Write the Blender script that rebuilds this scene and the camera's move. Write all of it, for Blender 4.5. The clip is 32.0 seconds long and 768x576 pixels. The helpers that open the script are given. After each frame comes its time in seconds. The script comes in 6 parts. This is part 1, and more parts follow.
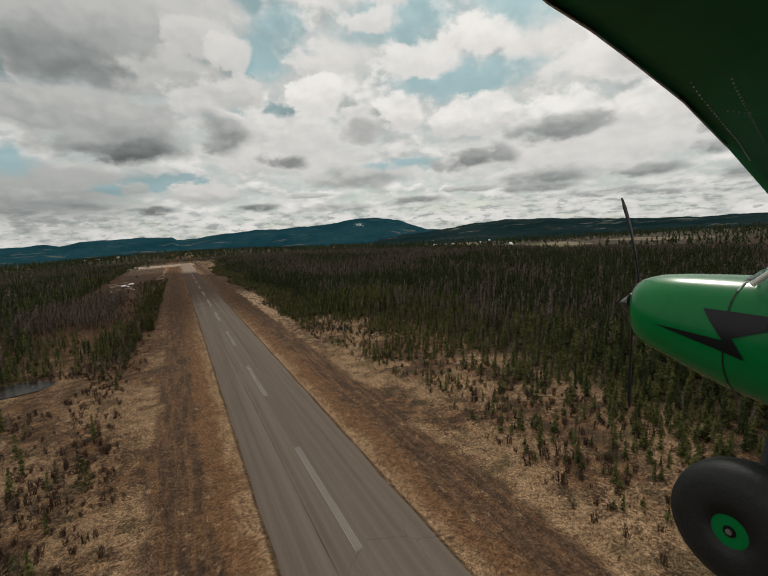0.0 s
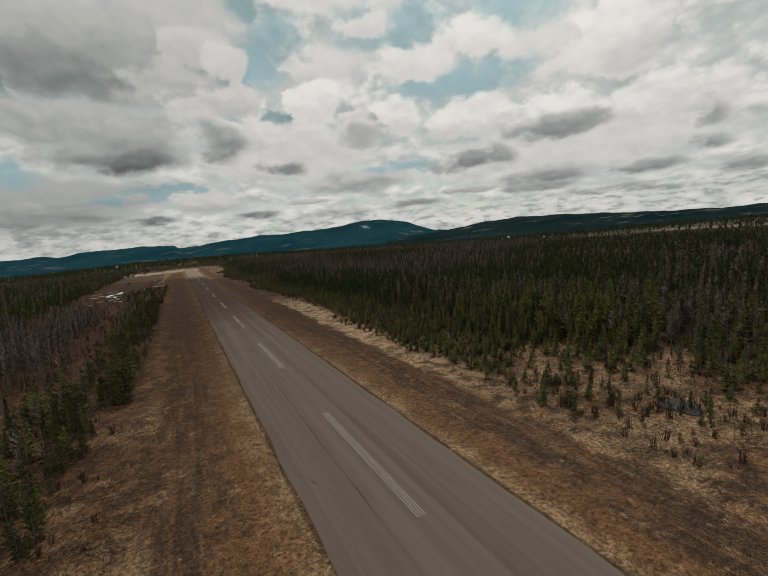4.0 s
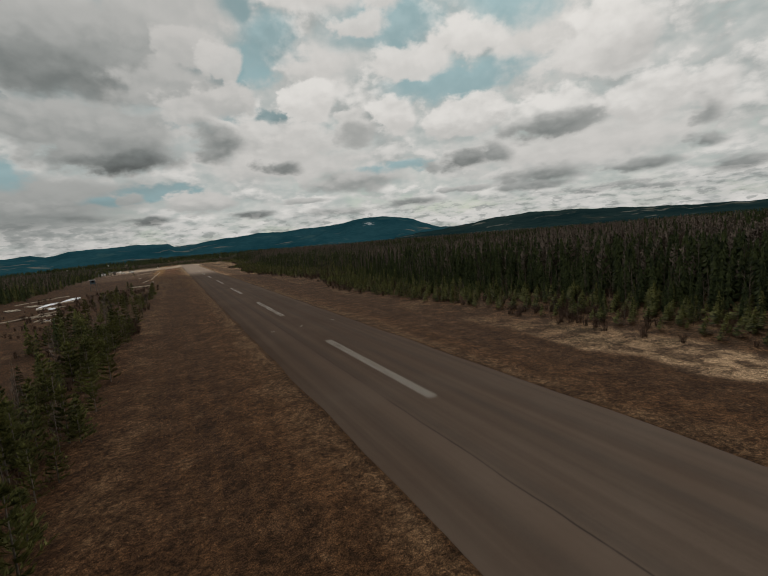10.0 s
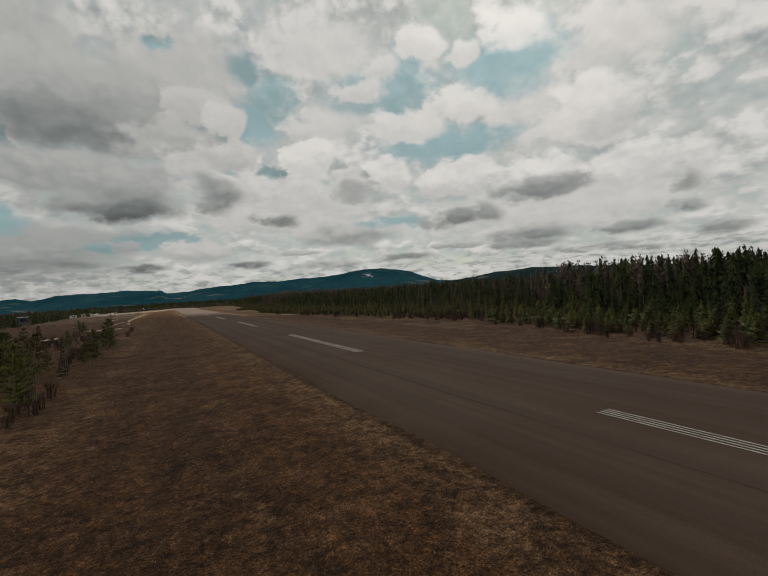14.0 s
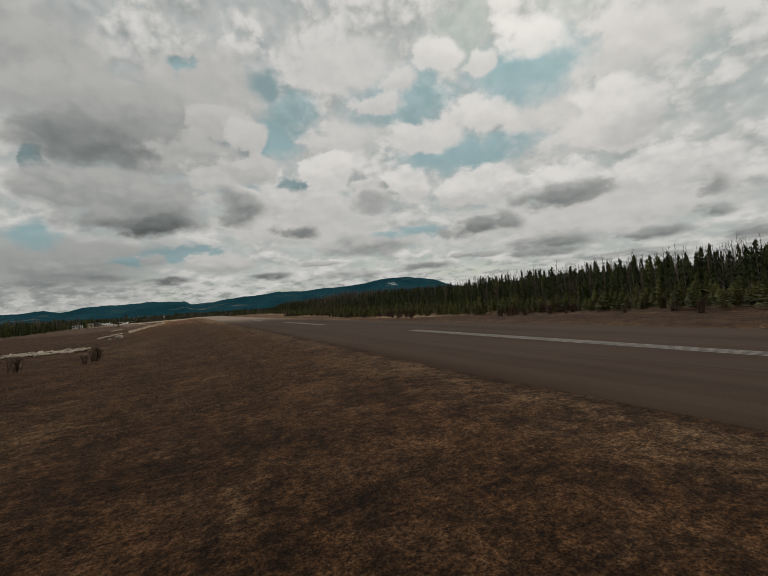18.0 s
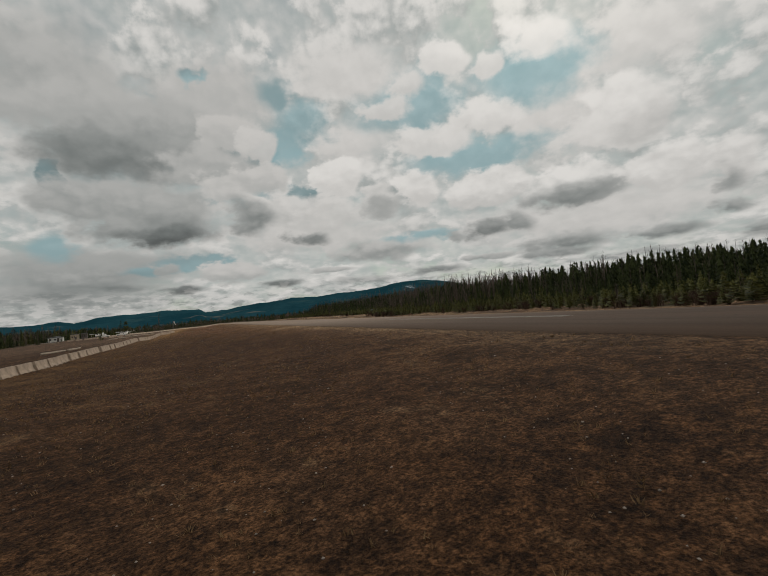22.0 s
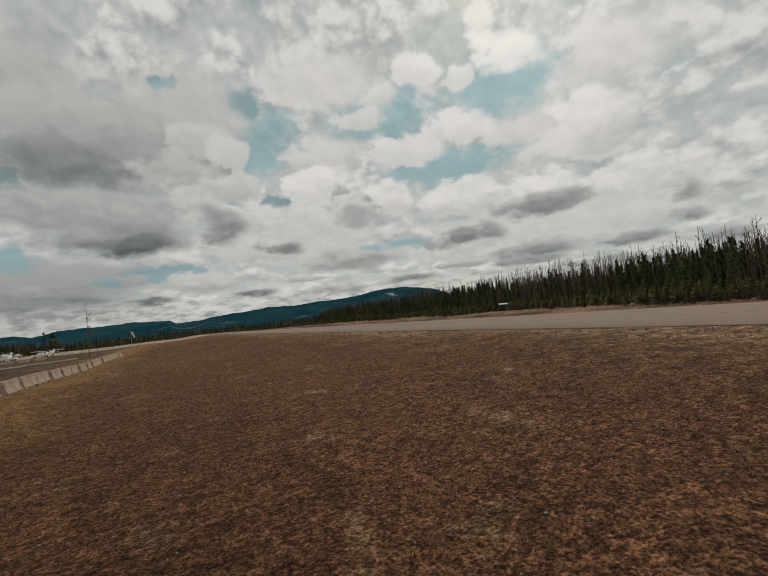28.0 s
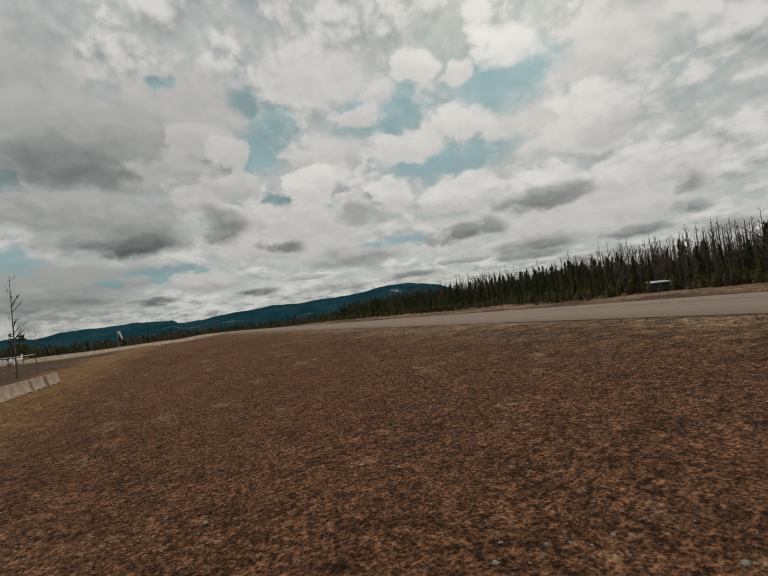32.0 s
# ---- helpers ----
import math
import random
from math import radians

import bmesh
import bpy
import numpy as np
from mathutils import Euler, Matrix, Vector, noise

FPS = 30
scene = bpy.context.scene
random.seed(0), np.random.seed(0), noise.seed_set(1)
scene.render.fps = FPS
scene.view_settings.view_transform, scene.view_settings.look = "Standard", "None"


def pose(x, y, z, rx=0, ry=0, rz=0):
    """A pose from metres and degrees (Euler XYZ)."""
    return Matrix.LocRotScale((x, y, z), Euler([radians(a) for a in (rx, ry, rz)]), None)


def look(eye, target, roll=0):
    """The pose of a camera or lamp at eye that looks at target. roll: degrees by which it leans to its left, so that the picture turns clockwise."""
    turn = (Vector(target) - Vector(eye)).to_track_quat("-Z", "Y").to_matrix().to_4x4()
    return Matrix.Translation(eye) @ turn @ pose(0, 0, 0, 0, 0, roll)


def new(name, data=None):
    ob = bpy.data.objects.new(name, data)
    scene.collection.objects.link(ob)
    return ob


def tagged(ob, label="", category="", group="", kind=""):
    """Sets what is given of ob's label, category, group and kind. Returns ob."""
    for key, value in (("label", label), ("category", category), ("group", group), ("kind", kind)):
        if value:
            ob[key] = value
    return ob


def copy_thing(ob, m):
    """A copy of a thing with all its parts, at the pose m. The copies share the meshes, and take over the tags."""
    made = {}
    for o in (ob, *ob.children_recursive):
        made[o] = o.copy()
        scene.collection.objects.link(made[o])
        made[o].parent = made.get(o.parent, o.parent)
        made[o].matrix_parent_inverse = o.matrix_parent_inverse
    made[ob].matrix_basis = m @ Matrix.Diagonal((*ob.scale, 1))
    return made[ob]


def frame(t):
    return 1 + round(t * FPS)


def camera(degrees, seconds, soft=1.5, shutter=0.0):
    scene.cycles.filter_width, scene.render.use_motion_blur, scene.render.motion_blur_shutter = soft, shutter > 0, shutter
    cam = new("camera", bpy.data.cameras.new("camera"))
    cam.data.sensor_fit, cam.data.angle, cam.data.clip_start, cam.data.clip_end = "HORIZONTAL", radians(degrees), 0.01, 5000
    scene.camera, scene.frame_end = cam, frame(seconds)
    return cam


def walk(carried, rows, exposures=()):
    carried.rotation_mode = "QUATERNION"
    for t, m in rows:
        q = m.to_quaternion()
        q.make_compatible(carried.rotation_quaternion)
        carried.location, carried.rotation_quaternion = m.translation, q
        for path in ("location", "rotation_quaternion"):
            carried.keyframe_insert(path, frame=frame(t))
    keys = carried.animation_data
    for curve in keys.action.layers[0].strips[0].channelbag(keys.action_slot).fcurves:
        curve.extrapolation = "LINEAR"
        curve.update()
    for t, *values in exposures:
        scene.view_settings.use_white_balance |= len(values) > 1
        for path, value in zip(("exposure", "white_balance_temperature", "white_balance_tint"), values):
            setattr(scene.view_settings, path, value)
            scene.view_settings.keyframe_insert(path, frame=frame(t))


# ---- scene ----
cam = camera(83.23, 32.0, soft=1.1)
# seconds, eye x y z, yaw, pitch, roll
PATH = [
    (0.0, -16.40, -55.02, 37.89, -25.79, -7.08, 3.19),
    (0.5, -16.08, -38.18, 36.06, -26.11, -6.62, 1.98),
    (1.0, -16.15, -22.44, 34.24, -26.30, -5.78, -0.34),
    (1.5, -16.30, -5.52, 32.77, -27.30, -4.72, -1.11),
    (2.0, -16.65, 10.98, 31.39, -28.04, -3.99, -0.84),
    (2.5, -17.19, 27.13, 30.10, -27.83, -4.56, 1.87),
    (3.0, -17.76, 43.04, 28.85, -26.89, -5.75, 4.40),
    (3.5, -17.83, 59.76, 27.73, -25.66, -6.58, 4.83),
    (5.5, -18.85, 125.37, 22.88, -26.52, -6.41, 4.25),
    (6.0, -19.73, 139.27, 22.23, -27.28, -6.28, 4.31),
    (6.5, -20.48, 152.43, 21.48, -27.65, -6.84, 6.56),
    (7.0, -20.26, 169.43, 20.58, -27.45, -7.43, 6.93),
    (7.5, -20.45, 182.93, 19.27, -27.05, -7.22, 6.68),
    (8.0, -20.14, 199.40, 18.34, -26.97, -6.19, 4.28),
    (8.5, -20.36, 212.88, 17.33, -27.13, -5.14, 3.67),
    (9.0, -20.18, 228.59, 16.41, -27.31, -5.33, 3.54),
    (9.5, -19.97, 242.23, 15.53, -26.74, -5.59, 3.53),
    (10.0, -19.86, 257.71, 15.03, -26.27, -6.75, 5.04),
    (10.5, -19.73, 271.48, 13.88, -26.02, -6.25, 6.57),
    (11.0, -19.39, 284.79, 12.50, -25.49, -4.27, 4.57),
    (11.5, -18.96, 298.63, 11.16, -25.77, -2.82, 1.13),
    (12.0, -18.61, 313.01, 9.98, -26.36, -1.58, -0.24),
    (12.5, -18.53, 326.92, 8.84, -26.89, -0.84, 0.60),
    (13.0, -18.74, 338.97, 7.78, -26.95, -0.12, 1.37),
    (13.5, -18.99, 353.17, 7.45, -26.80, 0.94, 1.19),
    (14.0, -19.46, 365.86, 6.86, -27.13, 0.22, 3.61),
    (14.5, -19.51, 379.31, 6.78, -26.91, -0.60, 6.25),
    (16.5, -20.34, 429.67, 5.60, -23.66, -1.01, 7.24),
    (17.0, -20.47, 441.39, 5.00, -23.78, -1.07, 6.80),
    (17.5, -19.75, 452.80, 3.80, -24.15, 0.55, 4.85),
    (18.0, -19.50, 464.00, 3.05, -24.49, 1.70, 4.10),
    (18.5, -19.80, 476.30, 2.56, -25.42, 2.11, 5.37),
    (19.0, -20.60, 488.36, 2.18, -25.20, 3.06, 8.35),
    (19.5, -21.05, 500.90, 1.75, -24.33, 2.63, 9.00),
    (20.0, -21.20, 514.70, 1.58, -23.70, 3.98, 6.80),
    (20.5, -21.72, 528.36, 1.45, -24.03, 4.82, 6.09),
    (21.0, -21.85, 542.49, 1.57, -24.82, 2.86, 6.41),
    (21.5, -22.04, 556.20, 1.58, -24.10, 3.34, 5.00),
    (22.0, -22.21, 569.07, 1.57, -22.93, 2.43, 5.28),
    (22.5, -22.40, 580.80, 1.54, -23.34, 1.60, 6.46),
    (23.0, -22.74, 591.21, 1.46, -25.25, 2.21, 7.44),
    (23.5, -23.77, 600.32, 1.36, -26.17, 2.60, 6.93),
    (24.0, -24.09, 609.74, 1.34, -25.58, 2.67, 6.53),
    (24.5, -24.03, 619.60, 1.36, -25.33, 2.55, 6.85),
    (25.0, -24.02, 629.49, 1.37, -25.48, 2.80, 6.27),
    (25.5, -23.98, 639.08, 1.37, -25.45, 2.95, 6.11),
    (27.5, -24.72, 670.34, 1.40, -27.01, 3.45, 5.74),
    (28.0, -24.89, 676.77, 1.45, -26.20, 3.26, 6.09),
    (28.5, -24.81, 682.98, 1.43, -25.77, 3.10, 6.39),
    (29.0, -24.85, 688.95, 1.40, -25.84, 3.09, 6.58),
    (29.5, -24.72, 694.82, 1.43, -25.93, 3.21, 6.56),
    (30.0, -24.69, 700.47, 1.44, -25.43, 3.04, 6.61),
    (30.5, -24.54, 705.87, 1.45, -25.03, 2.79, 7.26),
    (31.0, -24.71, 710.31, 1.38, -25.03, 2.69, 7.18),
    (31.5, -24.77, 714.12, 1.34, -25.56, 2.81, 6.94),
    (32.0, -24.39, 717.67, 1.32, -25.90, 2.89, 6.91),
]
EXPOSURES = [(0.0, -0.14), (3.0, -0.26), (7.0, -0.3), (9.0, -0.34), (12.0, -0.42), (19.0, -0.45), (25.0, -0.43), (28.0, -0.42), (32.0, -0.45)]
walk(cam, [(t, pose(x, y, z, 90 + pitch, roll, yaw)) for t, x, y, z, yaw, pitch, roll in PATH], EXPOSURES)

# ---------------------------------------------------------------- light
SUN_AZ, SUN_EL = 50.0, 41.0          # degrees right of the runway's heading, and above the horizon
RUN_W = 9.3                          # half the runway's width
rng = np.random.default_rng(7)


def nodes_of(mat):
    mat.use_nodes = True
    nt = mat.node_tree
    nt.nodes.clear()
    return nt


class Net:
    """Short hand for node trees."""

    def __init__(self, tree):
        self.t = tree

    def n(self, kind, **props):
        node = self.t.nodes.new(kind)
        for key, value in props.items():
            if key == "op":
                node.operation = value
            elif key == "blend":
                node.data_type, node.blend_type = "RGBA", value
            elif key == "noise":
                node.noise_dimensions = value
            elif key == "feature":
                node.feature = value
            elif key == "sky":
                node.sky_type = value
        return node

    def put(self, socket, value):
        if isinstance(value, bpy.types.NodeSocket):
            self.t.links.new(value, socket)
        elif value is not None:
            socket.default_value = value

    def math(self, op, a, b=None, c=None, clamp=False):
        node = self.n("ShaderNodeMath", op=op)
        node.use_clamp = clamp
        for i, v in enumerate((a, b, c)):
            self.put(node.inputs[i], v)
        return node.outputs[0]

    def vec(self, op, a, b=None, s=None):
        node = self.n("ShaderNodeVectorMath", op=op)
        self.put(node.inputs[0], a)
        self.put(node.inputs[1], b)
        if s is not None:
            self.put(node.inputs["Scale"], s)
        return node.outputs["Value"] if op in ("DOT_PRODUCT", "LENGTH", "DISTANCE") else node.outputs[0]

    def noise(self, vector, scale, detail=4.0, rough=0.55, dim="3D", distortion=0.0):
        node = self.n("ShaderNodeTexNoise", noise=dim)
        self.put(node.inputs["Vector"], vector)
        node.inputs["Scale"].default_value = scale
        node.inputs["Detail"].default_value = detail
        node.inputs["Roughness"].default_value = rough
        node.inputs["Distortion"].default_value = distortion
        return node.outputs[0]

    def ramp(self, value, lo, hi, a=0.0, b=1.0):
        node = self.n("ShaderNodeMapRange")
        node.interpolation_type = "SMOOTHSTEP"
        self.put(node.inputs[0], value)
        for i, v in zip((1, 2, 3, 4), (lo, hi, a, b)):
            self.put(node.inputs[i], v)
        return node.outputs[0]

    def mix(self, fac, a, b, blend="MIX"):
        node = self.n("ShaderNodeMix", blend=blend)
        self.put(node.inputs[0], fac)
        self.put(node.inputs[6], a if isinstance(a, bpy.types.NodeSocket) else (*a, 1) if len(a) == 3 else a)
        self.put(node.inputs[7], b if isinstance(b, bpy.types.NodeSocket) else (*b, 1) if len(b) == 3 else b)
        return node.outputs[2]

    def split(self, v):
        node = self.n("ShaderNodeSeparateXYZ")
        self.put(node.inputs[0], v)
        return node.outputs[0], node.outputs[1], node.outputs[2]

    def join(self, x, y, z):
        node = self.n("ShaderNodeCombineXYZ")
        for i, v in enumerate((x, y, z)):
            self.put(node.inputs[i], v)
        return node.outputs[0]

    def position(self):
        return self.n("ShaderNodeNewGeometry").outputs["Position"]


def make_world():
    world = bpy.data.worlds.new("sky")
    world.use_nodes = True
    nt = world.node_tree
    nt.nodes.clear()
    k = Net(nt)
    sky = k.n("ShaderNodeTexSky", sky="NISHITA")
    sky.sun_disc = False
    sky.sun_elevation, sky.sun_rotation = radians(SUN_EL), radians(SUN_AZ)
    sky.air_density, sky.dust_density = 1.0, 0.6
    way = k.n("ShaderNodeTexCoord").outputs["Generated"]
    x, y, z = k.split(way)
    az = k.math("MULTIPLY", k.math("ARCTAN2", x, y), 57.2958)
    el = k.math("MULTIPLY", k.math("ARCSINE", z), 57.2958)
    # the cloud layer flattens towards the horizon
    high = k.math("MAXIMUM", el, 0.0)
    up = k.math("MULTIPLY_ADD", high, 0.9, k.math("MULTIPLY", k.math("LOGARITHM", k.math("MULTIPLY_ADD", high, 0.25, 1.0), math.e), 12.0))
    chart = k.join(az, up, 0.0)
    ruff = k.n("ShaderNodeTexNoise", noise="3D")
    k.put(ruff.inputs["Vector"], chart)
    ruff.inputs["Scale"].default_value, ruff.inputs["Detail"].default_value, ruff.inputs["Roughness"].default_value = 0.17, 4.0, 0.56
    rx, ry, rz = k.split(ruff.outputs["Color"])
    low = k.ramp(el, 2.0, 16.0, 0.25, 1.0)
    A = k.math("ADD", az, k.math("MULTIPLY", k.math("SUBTRACT", rx, 0.5), 7.0))
    E = k.math("ADD", el, k.math("MULTIPLY", k.math("MULTIPLY", k.math("SUBTRACT", ry, 0.5), 4.6), low))
    # heaped lobes with finer ones on their edges, and loose fleece
    bent = k.vec("ADD", chart, k.vec("SCALE", k.vec("SUBTRACT", ruff.outputs["Color"], (0.5, 0.5, 0.5)), s=2.6))

    def lobes(v):
        vor = k.n("ShaderNodeTexVoronoi", feature="SMOOTH_F1")
        vor.normalize = True
        k.put(vor.inputs["Vector"], v)
        vor.inputs["Scale"].default_value, vor.inputs["Detail"].default_value, vor.inputs["Roughness"].default_value = 0.25, 2.2, 0.5
        vor.inputs["Smoothness"].default_value = 0.16
        return k.math("SUBTRACT", 0.36, vor.outputs["Distance"])

    lobe = lobes(bent)
    relief = k.math("SUBTRACT", lobe, lobes(k.vec("ADD", bent, (0.5, 1.1, 0.0))))      # bright towards the sun, above and to the east
    fleece = k.math("SUBTRACT", k.noise(chart, 0.34, 8, 0.61), 0.5)
    texture = k.math("ADD", k.math("MULTIPLY", relief, 1.25), k.math("MULTIPLY_ADD", lobe, 0.4, k.math("MULTIPLY", fleece, 0.7)))
    edge = k.math("ADD", lobe, k.math("MULTIPLY", fleece, 1.0))

    def tone(v, tint):
        c = (v / 255.0) ** 2.2 * SKY_LEVEL
        return (c * tint[0], c * tint[1], c * tint[2])

    WARM, COOL, BLUE = (1.0, 0.972, 0.930), (0.925, 1.0, 0.975), (0.67, 1.0, 1.06)

    def tint_of(v):
        t = min(1.0, max(0.0, (v - 120) / 80.0))
        return tuple(c + (w - c) * t for c, w in zip(COOL, WARM))

    # a thin bright sheet over the blue, thicker and thinner
    blue = k.vec("MULTIPLY", k.vec("SCALE", sky.outputs[0], s=SKY), (1.0, 1.12, 0.82))
    sheet = k.mix(k.ramp(texture, -0.35, 0.45), tone(178, COOL), tone(214, WARM))
    broad = k.noise(chart, 0.06, 4, 0.55)
    col = k.mix(k.ramp(broad, 0.30, 0.50, 0.60, 0.95), blue, sheet)
    # heaps that fill the sky between the single clouds
    heap = k.math("ADD", k.math("MULTIPLY", k.noise(chart, 0.13, 3, 0.5), 1.0), k.math("MULTIPLY", edge, 0.55))
    body = k.mix(k.ramp(k.math("ADD", k.math("SUBTRACT", heap, k.noise(k.vec("ADD", chart, (0.0, 2.4, 0.0)), 0.13, 3, 0.5)), k.math("MULTIPLY", texture, 0.35)), -0.22, 0.30), tone(158, COOL), tone(224, WARM))
    col = k.mix(k.ramp(heap, 0.46, 0.58, 0.0, 0.85), col, body)

    def paint(rows, blue_=False):
        nonlocal col
        for a, e, w, h, hi, lo, soft in rows:
            da = k.math("MULTIPLY_ADD", A, 1.0 / w, -a / w)
            de = k.math("MULTIPLY_ADD", E, 1.0 / h, -e / h)
            d = k.math("SQRT", k.math("MULTIPLY_ADD", da, da, k.math("MULTIPLY", de, de)))
            q = k.math("MULTIPLY_ADD", edge, -min(1.2, max(0.6, 1.5 / h)) if blue_ else min(1.4, max(0.7, 1.9 / h)), k.math("MULTIPLY", d, -1.0))
            alpha = k.ramp(q, -1.0 - 0.25 * soft, -1.0 + 0.75 * soft, 0.0, 0.85 if blue_ else 0.94)
            t = k.ramp(k.math("MULTIPLY_ADD", de, 0.42, texture), -0.42, 0.50)
            shade = k.mix(t, tone(lo, BLUE if blue_ else tint_of(lo)), tone(hi, BLUE if blue_ else tint_of(hi)))
            col = k.mix(alpha, col, shade)

    paint(VEILS)
    paint(BREAKS, True)
    for rows in (HIGH_CLOUDS, MIDDLE_CLOUDS, LOW_CLOUDS, FLAT_CLOUDS, ROW_CLOUDS):
        paint(rows)
    # small flattened heaps in rows, low over the hills
    rows_ = k.noise(k.join(k.math("MULTIPLY", az, 0.55), k.math("MULTIPLY", el, 1.7), 0.0), 1.0, 4, 0.58)
    small = k.mix(k.ramp(rows_, 0.36, 0.60), tone(132, COOL), tone(208, WARM))
    col = k.mix(k.math("MULTIPLY", k.ramp(el, 5.2, 2.4, 0.0, 0.6), k.ramp(k.math("ABSOLUTE", k.math("SUBTRACT", rows_, 0.48)), 0.0, 0.10, 0.2, 1.0)), col, small)
    # bright sheet round the veiled sun
    sx, sy, sz = math.sin(radians(SUN_AZ)) * math.cos(radians(SUN_EL)), math.cos(radians(SUN_AZ)) * math.cos(radians(SUN_EL)), math.sin(radians(SUN_EL))
    near = k.math("MAXIMUM", k.vec("DOT_PRODUCT", way, (sx, sy, sz)), 0.0)
    glow = k.math("MULTIPLY", k.math("POWER", near, 40.0), 0.5)
    col = k.mix(1.0, col, k.mix(glow, (1, 1, 1), (1.7, 1.66, 1.58)), "MULTIPLY")
    bg = k.n("ShaderNodeBackground")
    k.put(bg.inputs[0], col)
    bg.inputs[1].default_value = 1.0
    out = k.n("ShaderNodeOutputWorld")
    k.put(out.inputs[0], bg.outputs[0])
    scene.world = world


SKY, SKY_LEVEL = 0.078, 1.22
# single clouds and breaks: azimuth, elevation, half width, half height, upper tone, lower tone, softness of the rim
VEILS = [(-12, 5.5, 11, 4.5, 160, 138, 1), (-15, 27, 9, 6, 182, 165, 1), (20.2, 29.2, 9.4, 3.3, 216, 205, 0.8), (20.3, 21.2, 5.1, 3.3, 212, 203, 0.8),
    (46.9, 20.9, 6.2, 6.2, 214, 205, 0.9), (3.1, 26.7, 8.6, 3.7, 194, 184, 0.7), (-11.5, 23.8, 8, 3.8, 180, 166, 0.6), (56.2, 26.1, 9.6, 4, 216, 206, 0.9),
    (15.8, 10.2, 13.5, 2.4, 206, 194, 0.8), (48.8, 8.6, 18.9, 2.9, 208, 196, 0.8), (-9.2, 7.4, 10.3, 2.1, 167, 156, 0.8)]
BREAKS = [(0.2, 28.2, 2.2, 1.2, 144, 176, 0.6), (11.3, 27, 3.2, 2.3, 154, 155, 0.8), (14, 23.7, 4.8, 3, 174, 158, 0.8), (7.8, 19.9, 3.6, 2.1, 154, 127, 0.35),
    (11, 21.1, 4.3, 2.5, 163, 176, 0.7), (-13.6, 16.5, 1.4, 2, 143, 126, 0.3), (14.1, 15.2, 3.2, 1.6, 148, 132, 0.35), (8.9, 15.4, 3.2, 0.7, 168, 153, 0.5),
    (2.7, 14.6, 2.5, 0.5, 150, 166, 0.6), (-0.8, 7.5, 5.3, 0.9, 150, 166, 0.6), (-5, 6.7, 3.1, 0.7, 165, 150, 0.7), (29.2, 24.8, 8.3, 4, 178, 169, 0.8),
    (44.8, 26, 8.2, 4.4, 185, 176, 0.8), (36.8, 17.9, 10.8, 2.5, 179, 171, 0.7), (-14.2, 9.3, 2.9, 1.8, 172, 165, 0.8), (27.4, 8.6, 5.1, 0.8, 175, 165, 0.7)]
HIGH_CLOUDS = [(-9, 23.6, 9, 3, 185, 169, 0.5), (-2.1, 22, 9.4, 3.8, 178, 152, 0.5), (-7.3, 19.1, 9.8, 3, 149, 116, 1), (-10.3, 19.5, 5.2, 2.2, 147, 121, 1),
    (4.7, 22.4, 3.9, 2.3, 199, 184, 0.35), (8, 21.3, 2.6, 2.1, 207, 193, 0.3), (2.5, 18.5, 5.9, 2.4, 186, 167, 0.6), (33.9, 29, 3.3, 2.5, 228, 214, 0.35),
    (39.2, 27.9, 1.8, 2, 224, 210, 0.4), (28.5, 27.1, 2.6, 1.5, 218, 204, 0.6), (25.4, 24.8, 3.3, 1.5, 216, 202, 0.5), (45.6, 29.4, 4.5, 2.5, 232, 222, 0.6),
    (31.1, 20.5, 5.4, 2.2, 222, 208, 0.4)]
MIDDLE_CLOUDS = [(38.9, 22, 5.2, 2.2, 226, 212, 0.4), (53.9, 19.2, 5.8, 4, 228, 206, 0.4), (49.7, 18.2, 3.2, 2.1, 222, 208, 0.5), (55.9, 17.4, 3.4, 1.7, 204, 186, 0.9),
    (-11.2, 14.5, 5.3, 2.4, 176, 152, 0.5), (-4.7, 14.1, 7.1, 2.6, 177, 154, 0.5), (4.1, 15.8, 3.9, 1.9, 203, 184, 0.5), (8.6, 17.4, 3.5, 2.2, 203, 180, 0.4),
    (18, 17, 3.6, 2.4, 227, 206, 0.25), (-4.7, 11.8, 8, 2, 167, 137, 0.6), (-3, 10.7, 5.1, 1.5, 123, 86, 0.9), (12.2, 13.4, 6, 2.3, 212, 188, 0.5), (6.9, 12.6, 2.9, 2, 165, 124, 0.8)]
LOW_CLOUDS = [(17.1, 12.4, 5.6, 2.1, 212, 192, 0.5), (23.8, 14, 2.7, 2.4, 214, 176, 0.35), (24, 13.5, 1.7, 1.6, 172, 160, 0.9), (29.3, 14.7, 3.3, 2.5, 226, 202, 0.3),
    (37.8, 13.8, 4.9, 2.7, 226, 196, 0.3), (48.1, 12.6, 6.9, 2.6, 228, 176, 0.3), (47.9, 11.4, 5.8, 1.8, 150, 122, 1), (56.9, 12.3, 5.3, 2.4, 226, 198, 0.4),
    (62.7, 11.8, 2.9, 2.6, 224, 196, 0.4), (62.4, 9.9, 1.6, 1.4, 168, 142, 1), (13.7, 10, 2.4, 0.9, 150, 112, 0.9), (36.9, 8.6, 3.3, 1.1, 158, 112, 0.8)]
